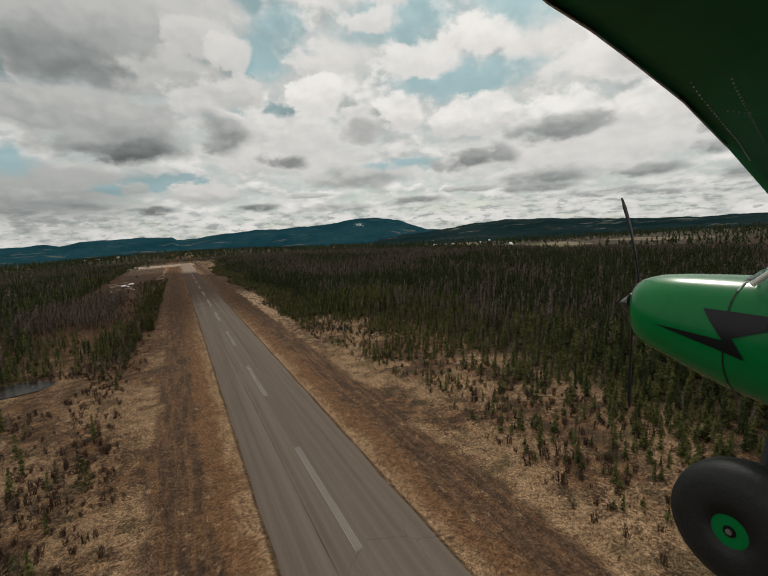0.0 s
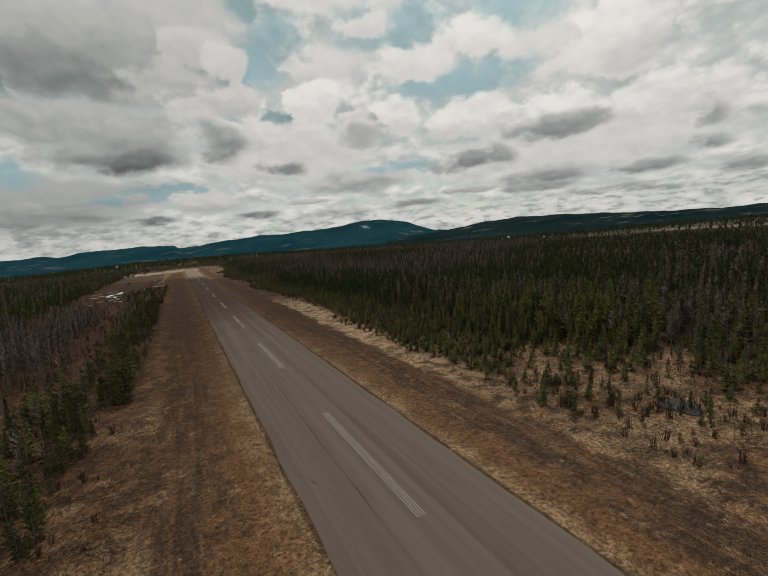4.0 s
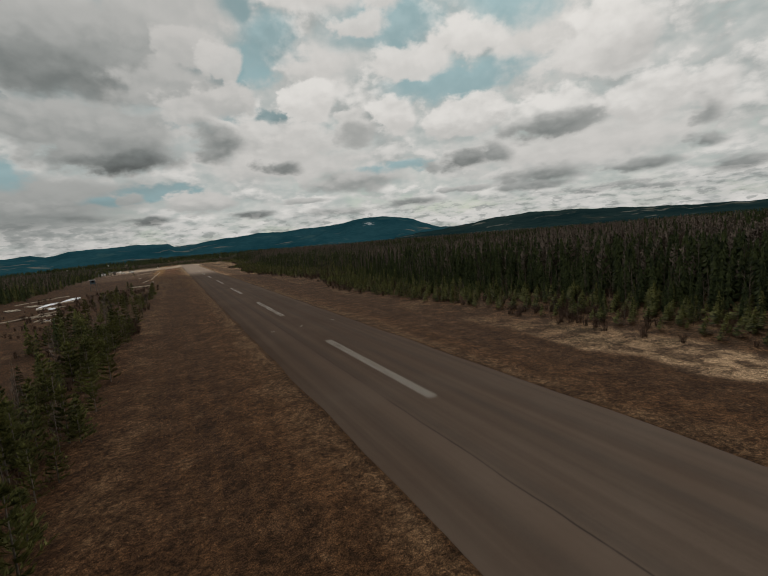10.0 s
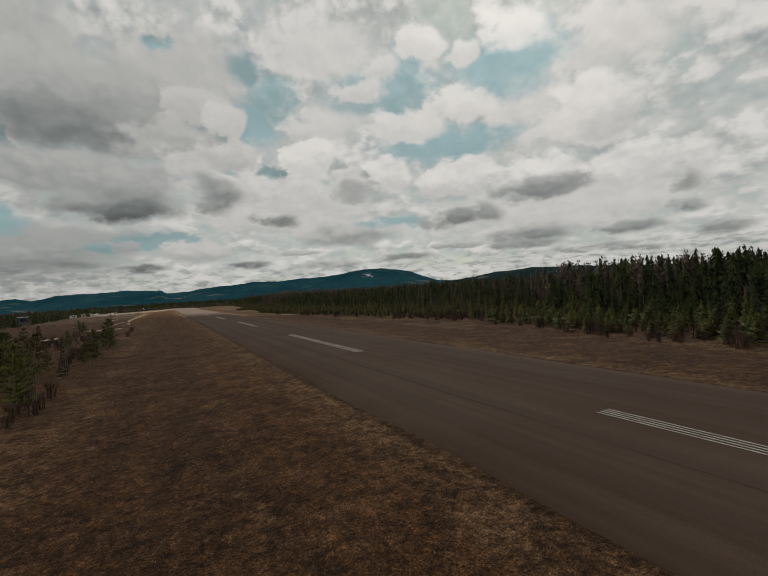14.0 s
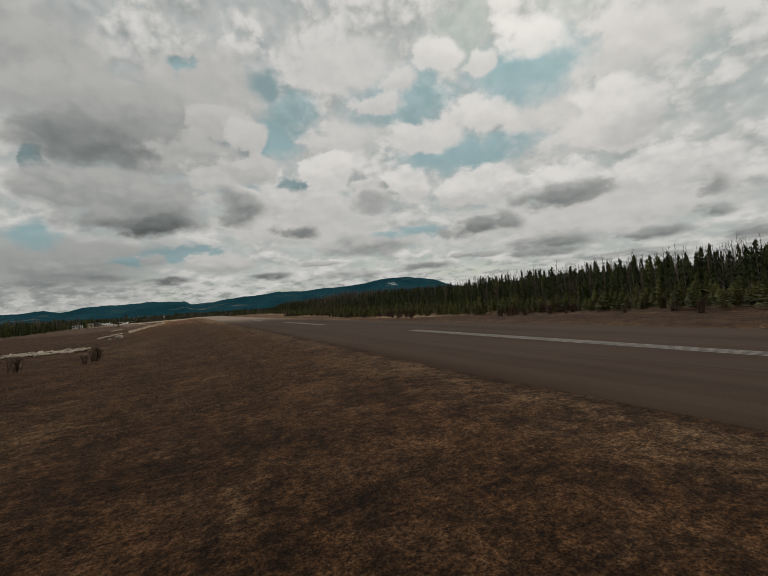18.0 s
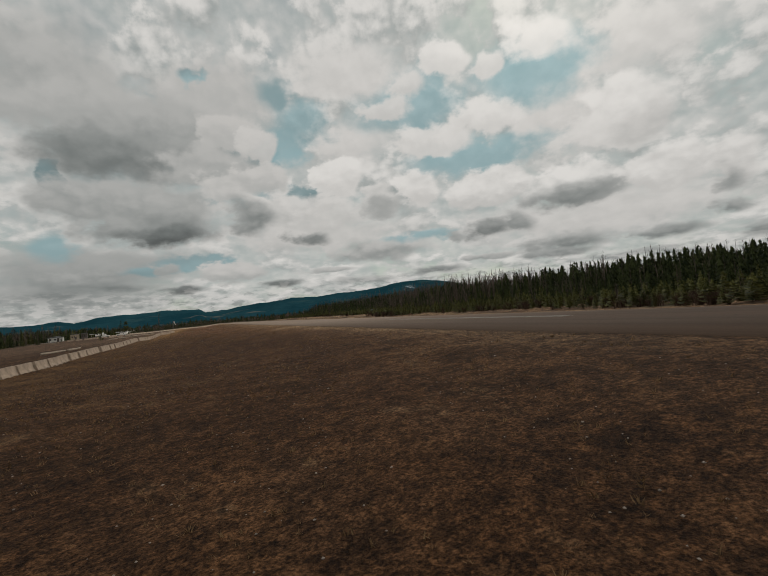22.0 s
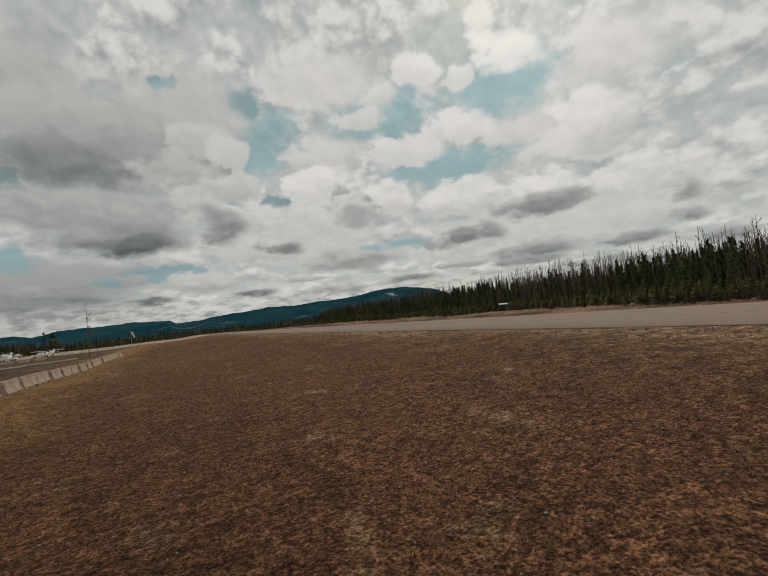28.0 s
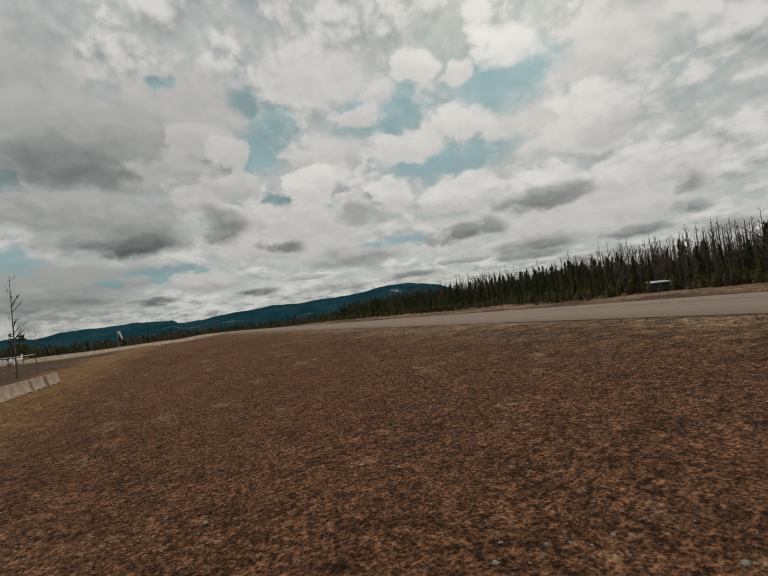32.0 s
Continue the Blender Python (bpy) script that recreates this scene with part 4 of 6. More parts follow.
    scatter("young_pines", BUSH_MID, p[low], hgt[low], M["pine"], "bushy young pines along the edge of the wood", "trees")
    scatter("pine_wood", PINE_MID, p[pin], hgt[pin], M["pine"], "young yellow-green pines at the edge of the wood", "trees")
    rear = bare & (y < 450) & (inn > 26)
    scatter("aspen_thicket", ASPEN_BACK, p[rear], hgt[rear], M["aspen"], "grey-brown leafless trees filling the wood behind the pines", "trees")
    bare &= ~rear
    scatter("aspen_wood", ASPEN_MID, p[bare], hgt[bare], M["aspen"], "leafless grey aspens standing among the conifers", "trees")
    # farther back, thinner grades
    q = jitter_grid(190, 640, -200, 1200, 5.6)
    st = patchy(q, 40, 4)
    fieldy = (np.abs(q[:, 0] - 520) < 110) & (np.abs(q[:, 1] - 470) < 60)
    q, st = q[~fieldy], st[~fieldy]
    b = rng.random(len(q)) < 0.18 + 0.62 * smooth(0.35, 0.6, st)
    hq = rng.uniform(8, 12, len(q))
    scatter("back_wood", SPRUCE_FAR, q[~b], hq[~b], M["spruce"], "dark conifer forest stretching into the valley", "forest")
    scatter("back_aspen_wood", ASPEN_FAR, q[b], hq[b] * 0.95, M["aspen"], "grey-brown leafless stands in the far forest", "forest")


def plant_left():
    p = np.concatenate([jitter_grid(-230, -29, -160, 1100, 3.2), jitter_grid(-45, -29, 115, 440, 2.6)])
    st, st2 = patchy(p, 30, 7), patchy(p, 11, 8)
    d, y = -p[:, 0], p[:, 1]
    pond = ((p[:, 0] + 66) / 22) ** 2 + ((y - 92) / 16) ** 2 < 1.3
    band = smooth(28.5, 30.5, d) * smooth(46, 40, d) * smooth(95, 125, y) * smooth(485, 440, y) * np.where(y > 430, 0.5, 1.0)
    grove = smooth(50, 54, d) * smooth(96, 88, d) * smooth(196, 206, y) * smooth(345, 320, y)
    wood = smooth(88, 98, d) + smooth(54, 70, d) * smooth(205, 175, y)
    dens = 0.035 * (y < 420) + 0.40 * band * smooth(0.30, 0.5, st2) * (0.45 + 0.55 * smooth(180, 260, y)) + 0.75 * grove + 0.8 * np.clip(wood, 0, 1)
    dens += 0.5 * smooth(215, 150, y) * smooth(0.2, 0.5, st2) * smooth(31, 37, d + 5 * st)
    keep = (rng.random(len(p)) < dens) & ~pond & ((d < 130) | (rng.random(len(p)) < 0.6))
    p, st, d, y, band, grove = p[keep], st[keep], d[keep], y[keep], band[keep], grove[keep]
    hgt = (2.9 + 1.4 * smooth(215, 150, y) + 2.0 * smooth(120, 200, y) * smooth(440, 380, y) * (d < 50) + 6.5 * smooth(60, 105, d) * (1 - 0.55 * smooth(480, 620, y))) * rng.uniform(0.55, 1.3, len(p))
    pb = 0.10 + 0.5 * smooth(0.5, 0.7, st) * (d > 50) + 0.8 * (grove > 0.5) + 0.25 * (band > 0.3) + 0.35 * ((y < 110) & (d < 60))
    bare = rng.random(len(p)) < np.clip(pb, 0, 0.92)
    hgt[bare] = np.maximum(4.5, hgt[bare] * 1.25)
    spr = ~bare & (rng.random(len(p)) < 0.2 + 0.5 * smooth(60, 100, d))
    pin = ~bare & ~spr
    spr = stand_out(p, hgt, "spruce", spr, 40)
    pin = stand_out(p, hgt, "pine", pin, 110)
    bare = stand_out(p, hgt, "aspen", bare, 36)
    deep = d > 115
    back = (spr | pin) & deep
    scatter("west_inner_wood", SPRUCE_FAR, p[back], hgt[back], M["spruce"], "dark conifers in the depth of the western wood", "forest")
    spr, pin = spr & ~deep, pin & ~deep
    scatter("west_spruces", SPRUCE_MID, p[spr], hgt[spr], M["spruce"], "dark spruces over the low ground", "trees")
    scatter("west_pines", PINE_MID, p[pin], hgt[pin], M["pine"], "young green pines along the strip", "trees")
    scatter("west_aspens", ASPEN_BACK, p[bare], hgt[bare], M["aspen"], "bare grey aspens in a thicket", "trees")
    gr = np.concatenate([jitter_grid(-97, -54, 205, 345, 2.5), jitter_grid(-62, -42, 150, 215, 3.4)])
    gr = gr[rng.random(len(gr)) < smooth(0.2, 0.45, patchy(gr, 14, 33))]
    scatter("aspen_grove", ASPEN_BACK, gr, rng.uniform(5.5, 9.5, len(gr)), M["aspen"], "pale grey leafless aspens crowded in a grove", "trees")
    q = jitter_grid(-900, -230, -300, 1500, 8.0)
    s2 = patchy(q, 60, 9)
    pick_ = rng.random(len(q)) < 0.75
    q = q[pick_]
    hq = rng.uniform(6.5, 10.5, len(q))
    b = rng.random(len(q)) < 0.25 + 0.5 * (s2[pick_] > 0.5)
    scatter("west_back_wood", SPRUCE_FAR, q[~b], hq[~b], M["spruce"], "dark conifer forest beyond the airfield", "forest")
    scatter("west_back_aspens", ASPEN_FAR, q[b], hq[b], M["aspen"], "grey leafless trees beyond the airfield", "forest")


def plant_far():
    # woods that close the far end, and the dark valley floor
    q = jitter_grid(-700, 640, 1010, 1700, 9.5)
    gap = (np.abs(q[:, 0]) < 40) & (q[:, 1] < 1030)
    q = q[~gap]
    hq = rng.uniform(4, 7.5, len(q))
    b = rng.random(len(q)) < 0.66
    scatter("end_wood", SPRUCE_FAR, q[~b], hq[~b], M["spruce"], "dark treeline across the end of the runway", "forest")
    scatter("end_aspens", ASPEN_FAR, q[b], hq[b], M["aspen"], "grey leafless treeline beyond the runway", "forest")
    blob = [conifer_shape(1, 2, 5, 200 + s, 0.45, 0.1, 0.0) for s in range(4)]
    r = np.sqrt(rng.uniform(0.03, 1, 11000)) * 3300
    a = rng.uniform(-0.75, 1.75, 11000)
    q = np.stack([r * np.sin(a), 300 + r * np.cos(a)], -1)
    okay = ((np.abs(q[:, 0]) > 640) | (q[:, 1] > 1700)) & (q[:, 0] > -900) | (q[:, 1] > 1500)
    okay &= ~((np.hypot(q[:, 0] - 920, q[:, 1] - 800) < 240) | (np.hypot(q[:, 0] - 1230, q[:, 1] - 720) < 170) | (np.hypot(q[:, 0] - 1180, q[:, 1] - 1560) < 200))
    q = q[okay]
    scatter("valley_woods", blob, q, rng.uniform(9, 17, len(q)), M["spruce"], "dark distant woods on the valley floor", "forest")


plant_right()
plant_left()
plant_far()


def plant_low():
    # willow scrub and rough grass on both sides
    p = np.concatenate([jitter_grid(24, 62, -120, 260, 1.9), jitter_grid(16, 60, 260, 900, 1.9)])
    f = patchy(p, 9, 12)
    e = p[:, 0] - right_edge(p[:, 1])
    p = p[(rng.random(len(p)) < 0.10 + 0.05 * (p[:, 1] < 200) + (0.65 - 0.30 * (p[:, 1] < 170)) * smooth(0.5, 0.75, f)) & (e > -5.0 + 5 * patchy(p, 18, 13))]
    q = np.concatenate([jitter_grid(-80, -25, -120, 520, 2.2), jitter_grid(-62, -27, -60, 130, 1.7)])
    g = patchy(q, 10, 14)
    pond = ((q[:, 0] + 66) / 22) ** 2 + ((q[:, 1] - 92) / 16) ** 2 < 1.15
    q = q[(rng.random(len(q)) < 0.05 + 0.06 * smooth(210, 120, q[:, 1]) + 0.38 * smooth(0.5, 0.8, g)) & ~pond & (-q[:, 0] > 27 + 5 * rng.random(len(q)))]
    belt = jitter_grid(-37, -27, 350, 520, 1.3)
    edge = -28.2 - 4.0 * smooth(425, 480, belt[:, 1]) + 1.6 * (patchy(belt, 8, 23) - 0.5)
    belt = belt[(belt[:, 0] < edge) & (belt[:, 0] > edge - 3.2) & (rng.random(len(belt)) < 0.75 * smooth(0.35, 0.6, patchy(belt, 6, 24)) * (1 - 0.7 * smooth(430, 470, belt[:, 1])))]
    s = np.concatenate([p, q, belt])
    scatter("willow_scrub", SHRUB, s, rng.uniform(0.7, 2.2, len(s)), M["willow"], "red-brown leafless willow scrub", "shrubs")
    # tufts: thick where the camera rolls close over the grass
    t = np.concatenate([jitter_grid(-30, -12, 480, 560, 0.30), jitter_grid(-30.5, -14, 560, 780, 0.27), jitter_grid(-14, -10.0, 480, 780, 0.6), jitter_grid(-34, -10.2, 300, 455, 0.62), jitter_grid(10.2, 27, 180, 800, 0.95), jitter_grid(-33, -10.2, -40, 300, 1.0), jitter_grid(10.2, 30, -40, 180, 1.0)])
    c = np.concatenate([jitter_grid(25, 68, -40, 175, 0.85), jitter_grid(-60, -26, -40, 260, 1.0)])
    c = c[rng.random(len(c)) < 0.15 + 0.8 * patchy(c, 4.0, 16)]
    scatter("rank_grass", TUFT, c, rng.uniform(0.2, 0.5, len(c)), M["straw"], "pale matted tussocks of rank dry grass", "grass", sink=0.0)
    w = 0.22 + 0.6 * patchy(t, 2.6, 15)
    t = t[rng.random(len(t)) < w]
    hh = rng.uniform(0.05, 0.13, len(t)) * np.where(np.abs(t[:, 0]) < 12.5, 1.3, 1.0)
    scatter("dry_grass", TUFT, t, hh * 0.85, M["straw"], "short dry straw-coloured grass tufts", "grass", sink=0.0)


plant_low()


# ---------------------------------------------------------------- single trees along the strip
def tree_template(kind, seed):
    root = new({"pine": "pine_tree", "spruce": "spruce_tree", "aspen": "aspen_tree"}[kind])
    g = np.random.default_rng(seed)
    if kind == "aspen":
        V, T = bare_shape(1, 20, seed, 0.008, twigs=4)
        tagged(root, "leafless grey aspen with thin upright twigs", "tree", "single trees by the strip")
        cut = 12                                     # the stem's own triangles
        trunk = new("trunk", tri_mesh("trunk", V, T[:cut], M["bark"]))
        crown = new("crown", tri_mesh("crown", V, T[cut:], M["aspen"]))
    else:
        if kind == "pine":
            V, T = tufted_shape(9, 6, 6, seed, 0.27, 0.35)
            tagged(root, "young yellow-green pine with upswept boughs", "tree", "single trees by the strip")
        else:
            V, T = tufted_shape(13, 6, 4, seed, 0.16, -0.15, 0.05, 0.06)
            tagged(root, "narrow dark green spruce", "tree", "single trees by the strip")
        W, S = [], []
        stick(W, S, (0, 0, 0), (g.normal(0, 0.01), g.normal(0, 0.01), 0.92), 0.017, 0.004)
        trunk = new("trunk", tri_mesh("trunk", np.array(W), np.array(S), M["bark"]))
        crown = new("crown", tri_mesh("crown", V, T, M[kind]))
    trunk.parent = crown.parent = root
    return root


def plant_single():
    forms = {k: [tree_template(k, 300 + 17 * i + len(k)) for i in range(4)] for k in ("pine", "spruce", "aspen")}
    used = set()
    for i, (kind, x, y, h) in enumerate(NEAR):
        j = i % 4
        z = float(height(x, y)) - 0.03 * h
        m = pose(x, y, z, 0, 0, (i * 137.5) % 360)
        src = forms[kind][j]
        if (kind, j) in used:
            ob = copy_thing(src, m)
        else:
            ob = src
            used.add((kind, j))
        ob.matrix_basis = m @ Matrix.Diagonal((h * (0.85 + 0.3 * ((i * 7) % 10) / 10), h * (0.85 + 0.3 * ((i * 3) % 10) / 10), h, 1))


for extra in (("aspen", -38.5, 772.0, 10.5), ("aspen", -37.6, 775.0, 5.0), ("aspen", -40.5, 777.0, 4.2), ("pine", -66.0, 884.0, 9.0), ("spruce", -69.0, 886.0, 10.0), ("pine", -55.0, 748.0, 3.2),
              ("pine", -38.4, 455.0, 4.4), ("pine", -40.0, 446.0, 5.6), ("pine", -42.2, 452.0, 5.0), ("pine", -39.0, 438.0, 4.6), ("pine", -43.5, 441.0, 5.8), ("pine", -36.4, 424.0, 4.2), ("pine", -40.2, 428.0, 5.2), ("aspen", -34.8, 418.0, 5.0), ("aspen", -33.4, 409.0, 4.4), ("pine", -45.5, 470.0, 4.4), ("aspen", -35.0, 436.0, 4.8), ("pine", -41.5, 463.0, 5.0), ("pine", -36.6, 470.0, 3.6), ("spruce", -43.0, 480.0, 5.2), ("pine", -40.6, 520.0, 4.0), ("pine", -43.0, 528.0, 4.5), ("aspen", -31.6, 489.8, 4.0), ("aspen", -33.0, 492.0, 3.2)):
    NEAR.append(extra)
g_ = np.random.default_rng(91)
for i in range(78):                       # fuller pines and a few aspens along the bank
    NEAR.append(("aspen" if i % 5 == 4 else "pine", -28.6 - 10.0 * g_.random() ** 1.3, 165.0 + 185.0 * (i + g_.random()) / 78, g_.uniform(3.4, 6.4)))
for i in range(46):                       # thinner growth farther on, half of it leafless
    NEAR.append(("pine" if i % 2 else "aspen", -28.0 - 22.0 * g_.random() ** 1.2, 345.0 + 125.0 * (i + g_.random()) / 46, g_.uniform(3.0, 6.0)))
plant_single()


# ---------------------------------------------------------------- concrete, timber and stones west of the strip
M["concrete"] = plain("weathered_concrete", (0.36, 0.275, 0.205), 0.9, grain=1.6, vary=0.35, depth=0.006)
M["timber"] = plain("bleached_timber", (0.33, 0.265, 0.20), 0.85, grain=2.2, vary=0.4)
M["log"] = plain("peeled_log", (0.38, 0.315, 0.24), 0.8, grain=2.0, vary=0.35)
M["rock"] = plain("pale_rock", (0.30, 0.25, 0.205), 0.95, grain=1.8, vary=0.4, depth=0.03)
M["bluewood"] = plain("weathered_blue_paint", (0.055, 0.075, 0.092), 0.7, grain=1.5, vary=0.35)
M["greywood"] = plain("grey_weathered_wood", (0.13, 0.11, 0.095), 0.9, grain=2.0, vary=0.35)
M["whitepaint"] = plain("white_paint", (0.72, 0.70, 0.66), 0.55, grain=0.7, vary=0.12)
M["beige"] = plain("beige_cladding", (0.46, 0.38, 0.27), 0.75, grain=0.8, vary=0.18)
M["roofmetal"] = plain("grey_roof_metal", (0.19, 0.19, 0.19), 0.45, 0.4, grain=0.8, vary=0.2)
M["darkglass"] = plain("dark_window_glass", (0.012, 0.014, 0.016), 0.08, grain=0.5, vary=0.2, spec=0.6)
M["rubber"] = plain("black_rubber", (0.012, 0.012, 0.012), 0.62, grain=3.0, vary=0.35, spec=0.4)
M["teal"] = plain("teal_sheet_metal", (0.010, 0.036, 0.042), 0.5, 0.2, grain=1.5, vary=0.3)
M["steel"] = plain("galvanised_steel", (0.36, 0.36, 0.35), 0.4, 0.8, grain=2.0, vary=0.2)
M["orange"] = plain("faded_orange_plastic", (0.55, 0.13, 0.04), 0.6, grain=2.0, vary=0.2)
M["fieldgreen"] = plain("spring_field", (0.150, 0.155, 0.045), 0.95, grain=0.01, vary=0.35, depth=0.05)
M["fieldtan"] = plain("stubble_field", (0.17, 0.125, 0.068), 0.95, grain=0.01, vary=0.35, depth=0.05)


def barrier_mesh(seed):
    """A precast roadside barrier, 2.7 m long, with two drainage slots under it."""
    g = np.random.default_rng(seed)
    prof = [(-0.30, 0.0), (-0.30, 0.08), (-0.19, 0.30), (-0.085, 0.73), (-0.06, 0.76), (0.06, 0.76), (0.085, 0.73), (0.19, 0.30), (0.30, 0.08), (0.30, 0.0)]
    cuts = [-1.36, -1.33, -0.95, -0.93, -0.40, -0.38, 0.38, 0.40, 0.93, 0.95, 1.33, 1.36]
    rings = []
    for c in cuts:
        slot = 0.38 < abs(c) < 0.94
        end = 0.94 if abs(c) > 1.34 else 1.0
        rings.append([(x * end + g.normal(0, 0.003), c, (z if z > 0.05 else (0.09 if slot else 0.0)) * (1 if z < 0.5 else 0.5 + 0.5 * end)) for x, z in prof])
    for r in rings:
        for i, (x, c, z) in enumerate(r):
            if z < 0.085 and abs(x) > 0.27 and 0.38 < abs(c) < 0.94:
                r[i] = (x, c, 0.10)
    bm = loft(rings)
    me = bpy.data.meshes.new("concrete_barrier")
    bm.to_mesh(me)
    bm.free()
    me.materials.append(M["concrete"])
    return me


BAR = [barrier_mesh(s) for s in range(3)]


def barrier_row(a, b, n, label, group):
    ang = math.degrees(math.atan2(b[1] - a[1], b[0] - a[0])) - 90
    for i in range(n):
        t = i / max(1, n - 1)
        x, y = a[0] + (b[0] - a[0]) * t + rng.normal(0, 0.05), a[1] + (b[1] - a[1]) * t
        ob = new("concrete_barrier", BAR[i % 3])
        ob.matrix_basis = pose(x, y, float(height(x, y)) - 0.03, 0, 0, ang + rng.normal(0, 1.2))
        tagged(ob, label, "barrier", group)


barrier_row((-34.8, 607.0), (-32.2, 754.5), 48, "weathered tan concrete road barrier standing end to end in the grass", "barriers along the strip")
barrier_row((-80.0, 818.0), (-57.0, 824.0), 8, "pale concrete road barrier in a row by the yard", "barriers by the yard")


def log_part(name, a, b, r, mat, parent, seed=0):
    g = np.random.default_rng(seed)
    a, b = Vector(a), Vector(b)
    d = (b - a).normalized()
    u = d.orthogonal().normalized()
    v = d.cross(u)
    rings = []
    for t in (0, 0.02, 0.33, 0.66, 0.98, 1):
        rr = r * (0.86 if t in (0, 1) else 1.0) * (1 - 0.18 * t)
        c = a.lerp(b, t) + u * g.normal(0, 0.12 * r) + v * g.normal(0, 0.12 * r)
        rings.append([tuple(c + u * rr * math.cos(w) + v * rr * math.sin(w)) for w in np.linspace(0, 2 * math.pi, 9)[:-1]])
    return part(name, loft(rings), mat, parent, smooth=True)


def beam_line(a, b, n, label, group, r=0.2):
    for i in range(n):
        t0, t1 = (i + 0.03) / n, (i + 0.97) / n
        p, q = [Vector((a[0] + (b[0] - a[0]) * t, a[1] + (b[1] - a[1]) * t, 0)) for t in (t0, t1)]
        mid = (p + q) / 2
        z = float(height(mid.x, mid.y))
        root = thing("timber_log", (mid.x, mid.y, z), label, "log", group)
        off = Vector((rng.normal(0, 0.25), 0, 0))
        log_part("stem", p - mid + off + Vector((0, 0, r * 0.8)), q - mid - off + Vector((0, 0, r * 0.8)), r, M["timber"], root, i)


beam_line((-39.0, 584.0), (-36.0, 605.0), 4, "bleached timber log lying on the grass", "logs along the strip")
beam_line((-45.5, 653.0), (-43.4, 669.0), 2, "bleached timber log lying in the yard", "logs in the yard")
beam_line((-52.5, 746.0), (-40.5, 774.0), 5, "bleached timber log lying in the yard", "logs in the yard")
beam_line((-95.0, 820.0), (-80.0, 801.0), 3, "bleached timber log lying in the yard", "logs in the yard", 0.28)
beam_line((-47.5, 503.0), (-45.5, 511.0), 1, "pale timber log lying in the yard", "logs in the yard", 0.35)
beam_line((-58.0, 420.0), (-51.0, 428.0), 2, "pale timber log lying in the yard", "logs in the yard", 0.25)
beam_line((-72.0, 436.0), (-60.0, 452.0), 3, "pale timber log lying in the yard", "logs in the yard", 0.3)
beam_line((-86.0, 505.0), (-70.0, 530.0), 4, "pale timber log lying in the yard", "logs in the yard", 0.3)


def log_pile(x, y, n, spread, label, seed):
    z = float(height(x, y))
    root = thing("log_pile", (x, y, z), label, "log pile")
    g = np.random.default_rng(seed)
    for i in range(n):
        cx, cy = g.uniform(-spread, spread), g.normal(0, 0.9)
        ln, a = g.uniform(0.6, 1.9), g.uniform(-0.5, 1.9)
        r = g.uniform(0.10, 0.2)
        dz = float(height(x + cx, y + cy)) - z
        log_part("log", (cx - ln * math.cos(a), cy - ln * math.sin(a), dz + r * 0.8), (cx + ln * math.cos(a), cy + ln * math.sin(a), dz + r + g.uniform(0, 0.35)), r, M["log"], root, i)


log_pile(-37.0, 538.0, 34, 4.6, "loose heap of pale peeled log ends on the grass", 5)
for i, (x, y, n) in enumerate(((-61.0, 441.0, 16), (-64.5, 470.0, 18), (-64.0, 490.0, 16), (-57.0, 425.0, 12))):
    log_pile(x, y, n, 3.4, "scattered pale log ends in the yard", 6 + i)


def lumber_stack(x, y, turn, n, label):
    z = float(height(x, y))
    root = thing("lumber_stack", (x, y, z), label, "lumber", "lumber stacks in the yard", turn=turn)
    for i in range(n):
        part("board", box(0.8, 8.5 + 0.6 * math.sin(i * 2.1), 0.16, (-1.15 * n / 2 + 1.15 * i, 0.3 * math.sin(i), 0.26 + 0.02 * (i % 2)), 0.02), M["log"], root)
    for s in (-2.5, 2.5):
        part("bearer", box(1.15 * n, 0.2, 0.2, (-0.55, s, 0.09), 0.02), M["greywood"], root)


lumber_stack(-79.0, 478.0, 24, 4, "low stack of pale boards lying on bearers")
lumber_stack(-75.0, 490.0, 30, 4, "low stack of pale boards lying on bearers")
lumber_stack(-68.0, 470.0, 12, 3, "low stack of pale boards lying on bearers")


def rock(x, y, r, seed):
    bm = bmesh.new()
    bmesh.ops.create_icosphere(bm, subdivisions=3, radius=r)
    for v in bm.verts:
        n = noise.noise(v.co * (1.6 / r) + Vector((seed, 0, 0))) * 0.32 + noise.noise(v.co * (4 / r)) * 0.1
        v.co *= 1 + n
        v.co.z *= 0.62
    for f in bm.faces:
        f.smooth = True
    me = bpy.data.meshes.new("boulder")
    bm.to_mesh(me)
    bm.free()
    me.materials.append(M["rock"])
    ob = new("boulder", me)
    ob.location = (x, y, float(height(x, y)) + 0.3 * r)
    tagged(ob, "pale weathered boulder lying in the grass", "boulder", "boulders west of the strip")


for i, (x, y, r) in enumerate(((-32.3, 567.0, 0.8), (-33.6, 564.0, 0.3), (-53.0, 423.0, 0.5), (-56.0, 427.0, 0.4), (-33.5, 372.0, 0.35), (-34.5, 366.0, 0.4), (-36.0, 360.0, 0.35), (-34.0, 378.0, 0.3))):
    rock(x, y, r, i)


